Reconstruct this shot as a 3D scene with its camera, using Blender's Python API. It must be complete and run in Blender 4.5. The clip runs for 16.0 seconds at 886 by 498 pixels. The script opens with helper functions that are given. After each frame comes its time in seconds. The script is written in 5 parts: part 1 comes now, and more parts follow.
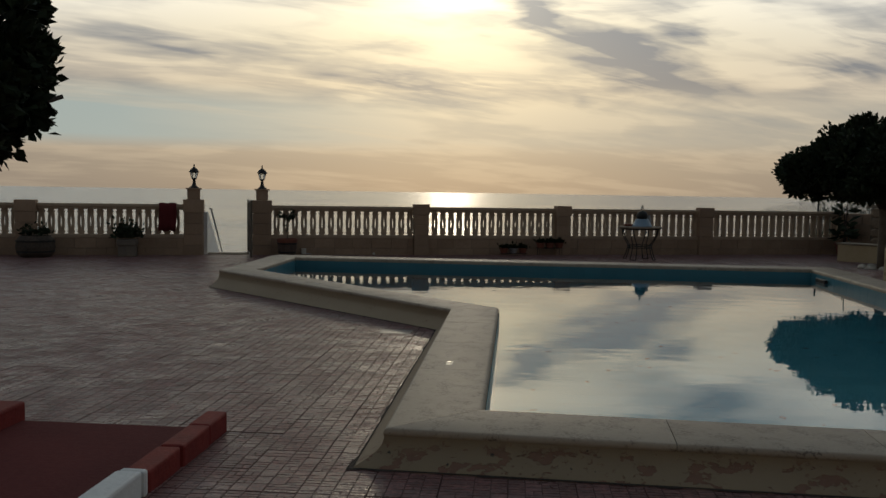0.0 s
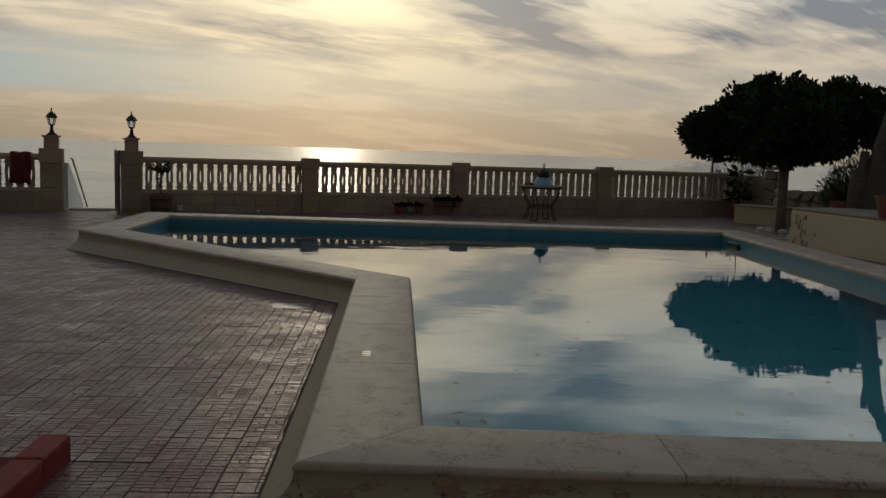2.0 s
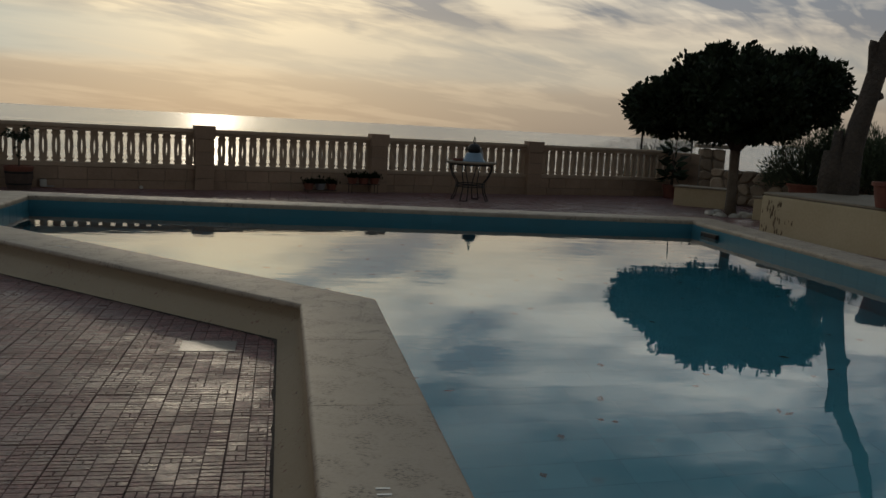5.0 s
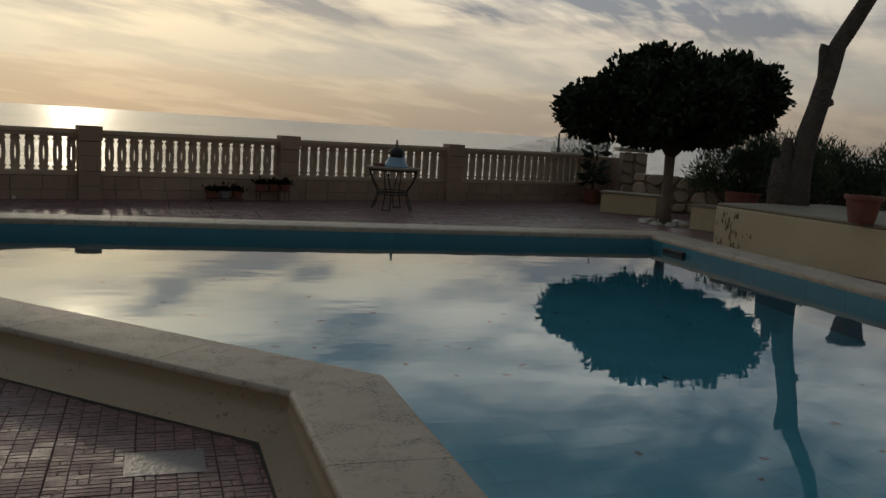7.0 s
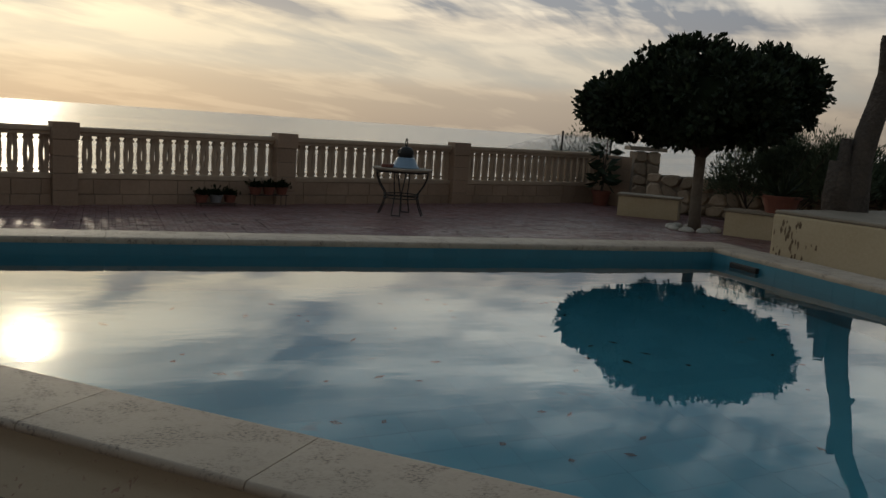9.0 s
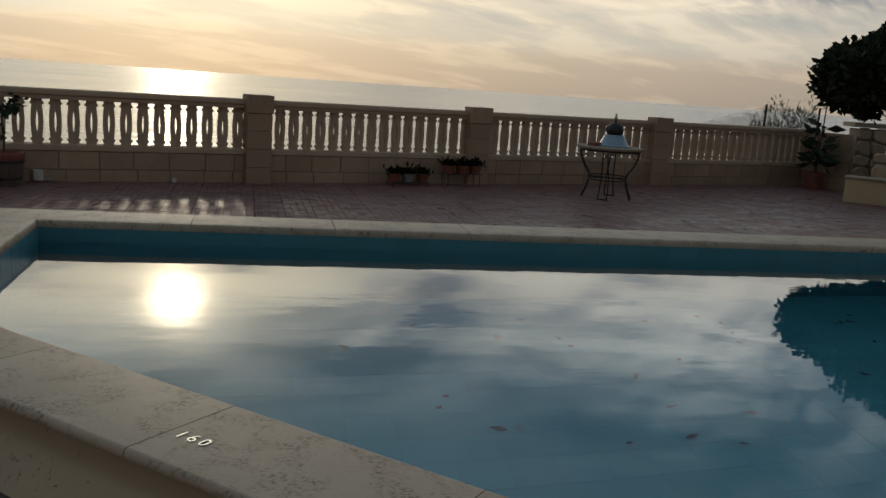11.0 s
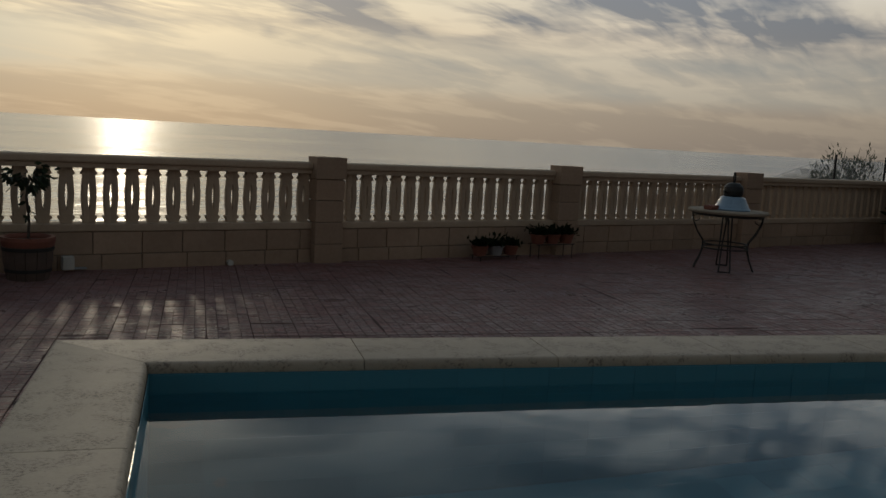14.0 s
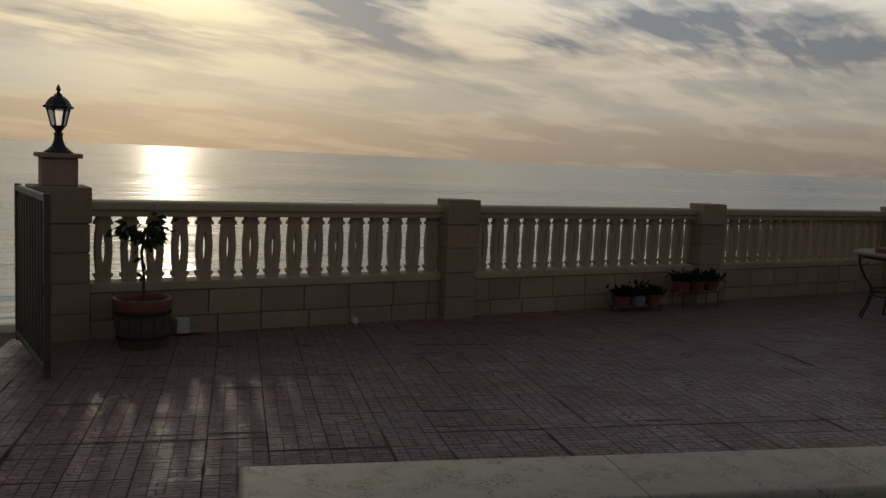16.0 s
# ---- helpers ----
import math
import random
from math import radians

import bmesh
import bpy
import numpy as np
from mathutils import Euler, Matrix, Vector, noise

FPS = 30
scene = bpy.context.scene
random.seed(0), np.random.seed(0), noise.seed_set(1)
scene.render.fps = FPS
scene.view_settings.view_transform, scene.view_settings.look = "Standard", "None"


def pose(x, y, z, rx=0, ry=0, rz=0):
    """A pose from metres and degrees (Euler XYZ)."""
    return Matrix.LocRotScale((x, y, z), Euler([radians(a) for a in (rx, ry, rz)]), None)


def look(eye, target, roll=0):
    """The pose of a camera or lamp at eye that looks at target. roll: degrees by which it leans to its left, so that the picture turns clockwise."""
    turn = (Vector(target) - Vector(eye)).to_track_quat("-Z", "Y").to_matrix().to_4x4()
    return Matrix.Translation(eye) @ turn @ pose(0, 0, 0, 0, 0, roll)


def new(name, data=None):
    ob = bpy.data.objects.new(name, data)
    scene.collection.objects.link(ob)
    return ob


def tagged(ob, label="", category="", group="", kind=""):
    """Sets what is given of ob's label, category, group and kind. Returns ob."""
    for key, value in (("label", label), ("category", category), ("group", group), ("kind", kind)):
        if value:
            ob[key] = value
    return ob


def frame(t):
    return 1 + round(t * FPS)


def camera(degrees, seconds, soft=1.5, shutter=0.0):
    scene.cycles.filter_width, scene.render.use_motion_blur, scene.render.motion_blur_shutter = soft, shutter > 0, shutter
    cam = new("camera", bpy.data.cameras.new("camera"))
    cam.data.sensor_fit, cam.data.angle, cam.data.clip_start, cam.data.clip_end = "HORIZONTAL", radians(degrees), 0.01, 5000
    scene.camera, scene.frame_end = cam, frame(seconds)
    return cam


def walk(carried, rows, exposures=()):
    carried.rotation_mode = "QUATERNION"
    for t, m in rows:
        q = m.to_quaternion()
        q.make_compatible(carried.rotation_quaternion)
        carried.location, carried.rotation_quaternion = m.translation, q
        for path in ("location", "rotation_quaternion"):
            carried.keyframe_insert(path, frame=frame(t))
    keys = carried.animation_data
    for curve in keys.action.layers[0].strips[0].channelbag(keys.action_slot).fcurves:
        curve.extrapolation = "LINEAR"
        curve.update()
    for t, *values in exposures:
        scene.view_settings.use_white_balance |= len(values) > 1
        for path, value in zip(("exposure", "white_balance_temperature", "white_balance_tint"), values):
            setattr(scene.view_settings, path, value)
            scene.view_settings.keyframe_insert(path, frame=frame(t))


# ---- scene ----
cam = camera(54.4, 16.0)
PATH = [
    (0, (3.873, 2.431, 1.457), (4.296, 4.381, 1.32), 0.9),
    (0.5, (3.899, 2.662, 1.432), (4.485, 4.567, 1.272), 1.5),
    (1, (3.96, 2.964, 1.432), (4.631, 4.84, 1.257), 2.3),
    (1.5, (3.951, 3.256, 1.405), (4.643, 5.121, 1.195), 2.6),
    (2, (3.941, 3.572, 1.41), (4.624, 5.437, 1.18), 2.0),
    (2.5, (4.0, 3.927, 1.394), (4.724, 5.778, 1.17), 2.2),
    (3, (4.047, 4.245, 1.385), (4.832, 6.07, 1.15), 2.9),
    (3.5, (4.068, 4.673, 1.402), (4.88, 6.488, 1.18), 2.4),
    (4, (4.082, 5.037, 1.375), (4.823, 6.88, 1.142), 2.7),
    (4.5, (4.125, 5.376, 1.387), (4.872, 7.214, 1.138), 3.5),
    (5, (4.129, 5.769, 1.385), (5.054, 7.519, 1.099), 3.2),
    (7.5, (4.152, 7.658, 1.449), (5.355, 9.234, 1.185), 3.7),
    (8, (4.199, 8.039, 1.448), (5.446, 9.582, 1.193), 3.7),
    (10.5, (4.075, 9.947, 1.408), (5.191, 11.564, 1.037), 3.5),
    (11, (3.98, 10.319, 1.407), (4.97, 12.016, 1.035), 4.0),
    (11.5, (3.854, 10.74, 1.43), (4.732, 12.5, 1.068), 3.3),
    (12, (3.778, 11.154, 1.419), (4.536, 12.975, 1.091), 2.5),
    (12.5, (3.682, 11.579, 1.425), (4.5, 13.381, 1.139), 3.0),
    (13, (3.571, 12.028, 1.448), (4.578, 13.732, 1.159), 2.8),
    (13.5, (3.548, 12.384, 1.435), (4.598, 14.062, 1.152), 3.0),
    (14, (3.5, 12.778, 1.435), (4.583, 14.438, 1.172), 3.3),
    (14.5, (3.402, 13.134, 1.469), (4.485, 14.799, 1.234), 2.4),
    (15, (3.352, 13.516, 1.447), (4.312, 15.257, 1.228), 1.9),
    (15.5, (3.293, 13.883, 1.476), (4.213, 15.648, 1.286), 2.1),
    (16, (3.207, 14.204, 1.525), (4.217, 15.917, 1.311), 2.7),
]
walk(cam, [(t, look(eye, target, roll)) for t, eye, target, roll in PATH],
     exposures=[(0, 0.0), (3, 0.03), (5, 0.1), (7.5, 0.25), (8, 0.3), (10.5, 0.55), (11, 0.55), (11.5, 0.33), (12, 0.1), (12.5, -0.08), (13, -0.08), (14.5, 0.04), (15, 0.06), (15.5, -0.18), (16, -0.05)])

# ---- light ----
EXPOSURE = 0.0
SUN_DIR = Vector((0.2145, 0.944, 0.251)).normalized()
scene.view_settings.exposure = EXPOSURE


class Net:
    """A short hand for node trees."""

    def __init__(self, tree):
        self.t = tree
        tree.nodes.clear()

    def n(self, kind, **props):
        node = self.t.nodes.new(kind)
        for k, v in props.items():
            if k in ("operation", "blend_type", "data_type", "noise_dimensions", "sky_type", "sun_disc", "sun_elevation", "sun_rotation",
                     "interpolation", "feature", "wave_type", "bands_direction", "use_clamp", "clamp", "noise_type", "normalize"):
                if k == "operation":
                    node.operation = v
                elif k == "blend_type":
                    node.blend_type = v
                elif k == "data_type":
                    node.data_type = v
                elif k == "sky_type":
                    node.sky_type = v
                elif k == "sun_disc":
                    node.sun_disc = v
                elif k == "sun_elevation":
                    node.sun_elevation = v
                elif k == "sun_rotation":
                    node.sun_rotation = v
                elif k == "feature":
                    node.feature = v
                elif k == "use_clamp":
                    node.use_clamp = v
        return node

    def put(self, sock, v):
        if isinstance(v, bpy.types.NodeSocket):
            self.t.links.new(v, sock)
        elif v is not None:
            sock.default_value = v

    def math(self, op, a, b=None, c=None, clamp=False):
        m = self.n("ShaderNodeMath", operation=op, use_clamp=clamp)
        for s, v in zip(m.inputs, (a, b, c)):
            self.put(s, v)
        return m.outputs[0]

    def vmath(self, op, a, b=None):
        m = self.n("ShaderNodeVectorMath", operation=op)
        self.put(m.inputs[0], a)
        if b is not None:
            self.put(m.inputs[1], b)
        return m.outputs["Value"] if op in ("DOT_PRODUCT", "LENGTH") else m.outputs[0]

    def ramp(self, fac, stops):
        r = self.n("ShaderNodeValToRGB")
        e = r.color_ramp.elements
        while len(e) < len(stops):
            e.new(0.5)
        for el, (p, c) in zip(e, stops):
            el.position = p
            el.color = (*c, 1) if len(c) == 3 else c
        self.put(r.inputs[0], fac)
        return r.outputs[0]

    def mix(self, fac, a, b, blend="MIX"):
        m = self.n("ShaderNodeMix", data_type="RGBA", blend_type=blend)
        self.put(m.inputs[0], fac)
        self.put(m.inputs[6], (*a, 1) if isinstance(a, tuple) and len(a) == 3 else a)
        self.put(m.inputs[7], (*b, 1) if isinstance(b, tuple) and len(b) == 3 else b)
        return m.outputs[2]

    def noise(self, vec, scale, detail=4.0, rough=0.55, distort=0.0):
        m = self.n("ShaderNodeTexNoise")
        self.put(m.inputs["Vector"], vec)
        m.inputs["Scale"].default_value = scale
        m.inputs["Detail"].default_value = detail
        m.inputs["Roughness"].default_value = rough
        m.inputs["Distortion"].default_value = distort
        return m.outputs["Fac"]

    def mapping(self, vec, loc=(0, 0, 0), rot=(0, 0, 0), scale=(1, 1, 1)):
        m = self.n("ShaderNodeMapping")
        self.put(m.inputs["Vector"], vec)
        m.inputs["Location"].default_value = loc
        m.inputs["Rotation"].default_value = rot
        m.inputs["Scale"].default_value = scale
        return m.outputs[0]


STREAKS = [
    (10.5, 6.4, -8, 6.5, 0.75, 0.25), (4.5, 6.0, -7, 4.5, 0.5, 0.10), (-5.0, 8.6, -4, 5.0, 0.7, 0.10), (-12.0, 6.5, -5, 6.0, 0.8, 0.08),
    (24.0, 8.7, -20, 6.0, 1.1, 0.27), (18.0, 11.3, -38, 2.0, 0.7, 0.20), (27.5, 10.2, -24, 2.6, 0.7, 0.16), (21.5, 6.0, -20, 1.0, 0.3, 0.12),
    (36.5, 7.4, -9, 3.2, 0.7, 0.18), (33.0, 4.0, -13, 3.7, 0.7, 0.17), (25.0, 4.1, -8, 1.8, 0.4, 0.15), (43.5, 2.9, -3, 2.6, 0.4, 0.12),
    (43.0, 8.8, -8, 7.0, 1.2, 0.22), (52.0, 7.3, -5, 8.0, 1.5, 0.22), (47.5, 5.0, -6, 3.0, 0.6, 0.12), (55.0, 4.4, -3, 5.0, 0.5, 0.08),
    (30.0, 14.5, -16, 5.0, 1.2, 0.12), (12.5, 19.6, -10, 5.0, 1.3, 0.14), (26.0, 19.0, -14, 6.0, 1.5, 0.12), (38.0, 21.0, -8, 7.0, 1.6, 0.10),
    (14.0, 9.2, -18, 3.5, 0.7, -0.12), (31.5, 7.4, -16, 4.0, 0.6, -0.12), (20.0, 13.6, -20, 4.5, 1.0, -0.10), (15.0, 17.8, -10, 2.6, 0.9, -0.12),
    (54.0, 20.0, -4, 13.0, 4.0, 0.20),
    (40.0, 5.6, -8, 3.6, 0.5, -0.10), (20.0, 4.6, -6, 6.0, 0.5, -0.08), (36.0, 13.0, -12, 6.0, 1.0, -0.08), (6.0, 4.8, -6, 7.0, 0.5, -0.09),
]


def make_world():
    w = bpy.data.worlds.new("dusk_sky")
    scene.world = w
    w.use_nodes = True
    k = Net(w.node_tree)
    d = k.n("ShaderNodeTexCoord").outputs["Generated"]
    sep = k.n("ShaderNodeSeparateXYZ")
    k.put(sep.inputs[0], d)
    x, y, z = sep.outputs
    up = k.math("MAXIMUM", z, 0.0)
    sky = k.n("ShaderNodeTexSky", sky_type="NISHITA", sun_disc=False, sun_elevation=math.asin(SUN_DIR.z),
              sun_rotation=math.atan2(SUN_DIR.x, SUN_DIR.y))
    clear = k.mix(1.0, sky.outputs[0], (0.03, 0.03, 0.03), "MULTIPLY")
    # nearness to the veiled sun
    cosang = k.vmath("DOT_PRODUCT", d, tuple(SUN_DIR))
    ang = k.math("ARCCOSINE", cosang)
    glow_wide = k.math("POWER", 2.718, k.math("MULTIPLY", k.math("POWER", k.math("DIVIDE", ang, 0.40), 1.3), -1.0))
    glow_mid = k.math("POWER", 2.718, k.math("MULTIPLY", k.math("POWER", k.math("DIVIDE", ang, 0.085), 1.2), -1.0))
    disc = k.math("POWER", 2.718, k.math("MULTIPLY", k.math("POWER", k.math("DIVIDE", ang, 0.021), 1.5), -1.0))
    # cloud sheet seen in perspective
    hz = k.math("ADD", up, 0.15)
    comb = k.n("ShaderNodeCombineXYZ")
    k.put(comb.inputs[0], k.math("DIVIDE", x, hz))
    k.put(comb.inputs[1], k.math("DIVIDE", y, hz))
    p = comb.outputs[0]
    # streaks run away to the right; each layer is turned along them, then stretched
    def layer(turn, along, across, loc):
        q = k.mapping(p, (0, 0, 0), (0, 0, radians(-turn)), (1, 1, 1))
        return k.mapping(q, loc, (0, 0, 0), (along, across, 1))

    c1 = k.noise(layer(14, 0.70, 1.7, (0.35, 0.15, 0)), 1.0, 4.0, 0.46, 0.7)
    c2 = k.noise(layer(22, 1.25, 2.9, (3.1, 1.7, 0)), 1.0, 4.0, 0.46, 0.5)
    # bearing and height in degrees
    place = k.n("ShaderNodeCombineXYZ")
    k.put(place.inputs[0], k.math("MULTIPLY", k.math("ARCTAN2", x, y), 57.3))
    k.put(place.inputs[1], k.math("MULTIPLY", k.math("ARCSINE", z), 57.3))
    # long even bands, lying almost level
    c3 = k.noise(k.mapping(place.outputs[0], (3.0, 1.4, 0), (0, 0, radians(10)), (0.085, 0.60, 1)), 1.0, 5.0, 0.55, 0.6)
    c4 = k.noise(layer(17, 3.4, 10.0, (1.2, 3.3, 0)), 1.0, 3.0, 0.5, 0.6)
    cloud = k.math("ADD", k.math("MULTIPLY", c1, 0.32), k.math("ADD", k.math("MULTIPLY", c2, 0.22), k.math("ADD", k.math("MULTIPLY", c3, 0.36), k.math("MULTIPLY", c4, 0.10))))
    cloud = k.math("MULTIPLY_ADD", k.math("SUBTRACT", cloud, 0.5), 1.15, 0.475)
    # the single dark streaks and bright rents of this evening: bearing, height, slant, half length, half width (degrees), weight
    fray = k.n("ShaderNodeTexNoise")
    k.put(fray.inputs["Vector"], k.mapping(place.outputs[0], (0, 0, 0), (0, 0, 0.2), (0.14, 0.75, 1)))
    fray.inputs["Scale"].default_value = 1.0
    fray.inputs["Detail"].default_value = 4.0
    fray.inputs["Roughness"].default_value = 0.5
    where = k.vmath("ADD", place.outputs[0], k.vmath("MULTIPLY", k.vmath("SUBTRACT", fray.outputs["Color"], (0.5, 0.5, 0.5)), (6.5, 2.0, 0.0)))
    grain = k.ramp(c4, [(0.30, (0.5, 0.5, 0.5)), (0.65, (1.25, 1.25, 1.25))])
    for bearing, height, slant, half, thick, weight in STREAKS:
        m = k.n("ShaderNodeMapping")
        m.vector_type = "TEXTURE"
        k.put(m.inputs["Vector"], where)
        m.inputs["Location"].default_value = (bearing, height, 0)
        m.inputs["Rotation"].default_value = (0, 0, radians(slant))
        m.inputs["Scale"].default_value = (half * 1.3, thick * 2.0, 1)
        near = k.math("SUBTRACT", 1.0, k.vmath("LENGTH", m.outputs[0]), clamp=True)
        cloud = k.math("MULTIPLY_ADD", k.math("MULTIPLY", near, grain), weight, cloud)
    dark = k.ramp(cloud, [(0.475, (0, 0, 0)), (0.53, (0.36, 0.36, 0.36)), (0.64, (1, 1, 1))])
    bright = k.ramp(cloud, [(0.41, (1, 1, 1)), (0.49, (0, 0, 0))])
    # light cloud veil: warm by the sun and by the horizon, grey away from it
    warm = k.ramp(up, [(0.0, (0.36, 0.305, 0.235)), (0.03, (0.42, 0.35, 0.265)), (0.055, (0.55, 0.45, 0.32)), (0.09, (0.72, 0.575, 0.375)), (0.17, (0.78, 0.68, 0.475)), (0.24, (1.05, 0.97, 0.78)), (0.285, (0.88, 0.86, 0.76)), (0.325, (0.50, 0.53, 0.53)), (0.38, (0.28, 0.33, 0.36)), (0.8, (0.19, 0.24, 0.29))])
    cool = k.ramp(up, [(0.0, (0.26, 0.22, 0.185)), (0.03, (0.30, 0.25, 0.205)), (0.075, (0.48, 0.395, 0.315)), (0.15, (0.60, 0.55, 0.48)), (0.21, (0.84, 0.84, 0.81)), (0.275, (0.96, 0.99, 0.96)), (0.325, (0.48, 0.53, 0.56)), (0.39, (0.26, 0.315, 0.355)), (0.8, (0.19, 0.24, 0.29))])
    light = k.mix(k.math("MULTIPLY", glow_wide, 1.15, clamp=True), cool, warm)
    light = k.mix(k.math("MULTIPLY", bright, 0.6), light, k.mix(1.0, light, (1.4, 1.38, 1.3), "MULTIPLY"))
    shade = k.mix(glow_wide, k.ramp(up, [(0.1, (0.195, 0.20, 0.215)), (0.16, (0.175, 0.20, 0.24)), (0.27, (0.165, 0.215, 0.285)), (0.38, (0.085, 0.12, 0.155))]), k.ramp(up, [(0.12, (0.30, 0.28, 0.265)), (0.22, (0.215, 0.255, 0.31)), (0.38, (0.115, 0.135, 0.15))]))
    high = k.ramp(up, [(0.025, (0, 0, 0)), (0.12, (1, 1, 1))])
    mass = k.math("MULTIPLY", dark, high)
    veil = k.mix(k.math("MULTIPLY", mass, 0.92), light, shade)
    # pale blue gap low over the sea
    gap = k.ramp(up, [(0.04, (0, 0, 0)), (0.055, (1, 1, 1)), (0.09, (1, 1, 1)), (0.115, (0, 0, 0))])
    gapn = k.ramp(k.noise(layer(20, 0.15, 1.1, (1.0, 0.3, 0)), 1.0, 5.0), [(0.30, (0, 0, 0)), (0.46, (1, 1, 1))])
    leftish = k.ramp(k.vmath("DOT_PRODUCT", d, (-0.98, 0.21, 0.0)), [(0.0, (0.25, 0.25, 0.25)), (0.35, (1, 1, 1))])
    veil = k.mix(k.math("MULTIPLY", k.math("MULTIPLY", gap, gapn), k.math("MULTIPLY", leftish, 1.0)), veil, (0.37, 0.43, 0.41))
    # behind the camera the sky is dimmer
    side = k.ramp(k.math("MULTIPLY_ADD", cosang, 0.5, 0.5), [(0.0, (0.42, 0.425, 0.435)), (0.5, (0.52, 0.525, 0.54)), (0.72, (0.62, 0.63, 0.64)), (0.92, (1, 1, 1))])
    veil = k.mix(1.0, veil, side, "MULTIPLY")
    body = k.mix(0.88, clear, veil)
    addm = k.mix(k.math("MULTIPLY", glow_mid, k.math("MULTIPLY_ADD", mass, -0.4, 1.0)), (0, 0, 0), (0.85, 0.72, 0.46))
    body = k.mix(1.0, body, addm, "ADD")
    sunc = k.mix(disc, (0, 0, 0), (11.0, 9.2, 6.4))
    body = k.mix(1.0, body, sunc, "ADD")
    bg = k.n("ShaderNodeBackground")
    k.put(bg.inputs[0], body)
    bg.inputs[1].default_value = 1.0
    out = k.n("ShaderNodeOutputWorld")
    k.put(out.inputs[0], bg.outputs[0])


make_world()
sun = new("sun", bpy.data.lights.new("sun", "SUN"))
sun.data.energy, sun.data.angle, sun.data.color = 0.13, radians(2.2), (1.0, 0.86, 0.66)
sun.matrix_world = look(SUN_DIR * 50, (0, 0, 0))


# ---- materials ----
def material(name, build, rough=0.7, metal=0.0, spec=0.5, bump=None, height=0.01, coat=0.0):
    m = bpy.data.materials.new(name)
    m.use_nodes = True
    k = Net(m.node_tree)
    pos = k.n("ShaderNodeTexCoord").outputs["Object"]
    rnd = k.n("ShaderNodeObjectInfo").outputs["Random"]
    isl = k.n("ShaderNodeNewGeometry").outputs["Random Per Island"]
    b = k.n("ShaderNodeBsdfPrincipled")
    col, rgh, bmp = build(k, pos, rnd, isl)
    k.put(b.inputs["Base Color"], col)
    k.put(b.inputs["Roughness"], rgh if rgh is not None else rough)
    b.inputs["Metallic"].default_value = metal
    b.inputs["Specular IOR Level"].default_value = spec
    if bmp is not None:
        bn = k.n("ShaderNodeBump")
        bn.inputs["Distance"].default_value = height
        bn.inputs["Strength"].default_value = 1.0
        k.put(bn.inputs["Height"], bmp)
        k.put(b.inputs["Normal"], bn.outputs[0])
    out = k.n("ShaderNodeOutputMaterial")
    k.put(out.inputs[0], b.outputs[0])
    return m


def two_tone(a, b, s1=2.0, s2=30.0, rlo=0.6, rhi=0.9, bs=60.0, vary=0.0):
    """A base colour that wanders between two tones at two scales, with a fine relief."""

    def build(k, pos, rnd, isl):
        n1 = k.noise(pos, s1, 5.0)
        n2 = k.noise(pos, s2, 4.0, 0.6)
        f = k.math("ADD", k.math("MULTIPLY", n1, 0.6), k.math("MULTIPLY", n2, 0.4))
        col = k.mix(k.ramp(f, [(0.35, (0, 0, 0)), (0.65, (1, 1, 1))]), a, b)
        if vary:
            v = k.math("MULTIPLY_ADD", k.math("FRACT", k.math("ADD", rnd, isl)), vary * 2, 1 - vary)
            m = k.n("ShaderNodeVectorMath", operation="SCALE")
            k.put(m.inputs[0], col)
            k.put(m.inputs["Scale"], v)
            col = m.outputs[0]
        rg = k.math("MULTIPLY_ADD", n1, rhi - rlo, rlo)
        return col, rg, k.noise(pos, bs, 4.0)

    return build


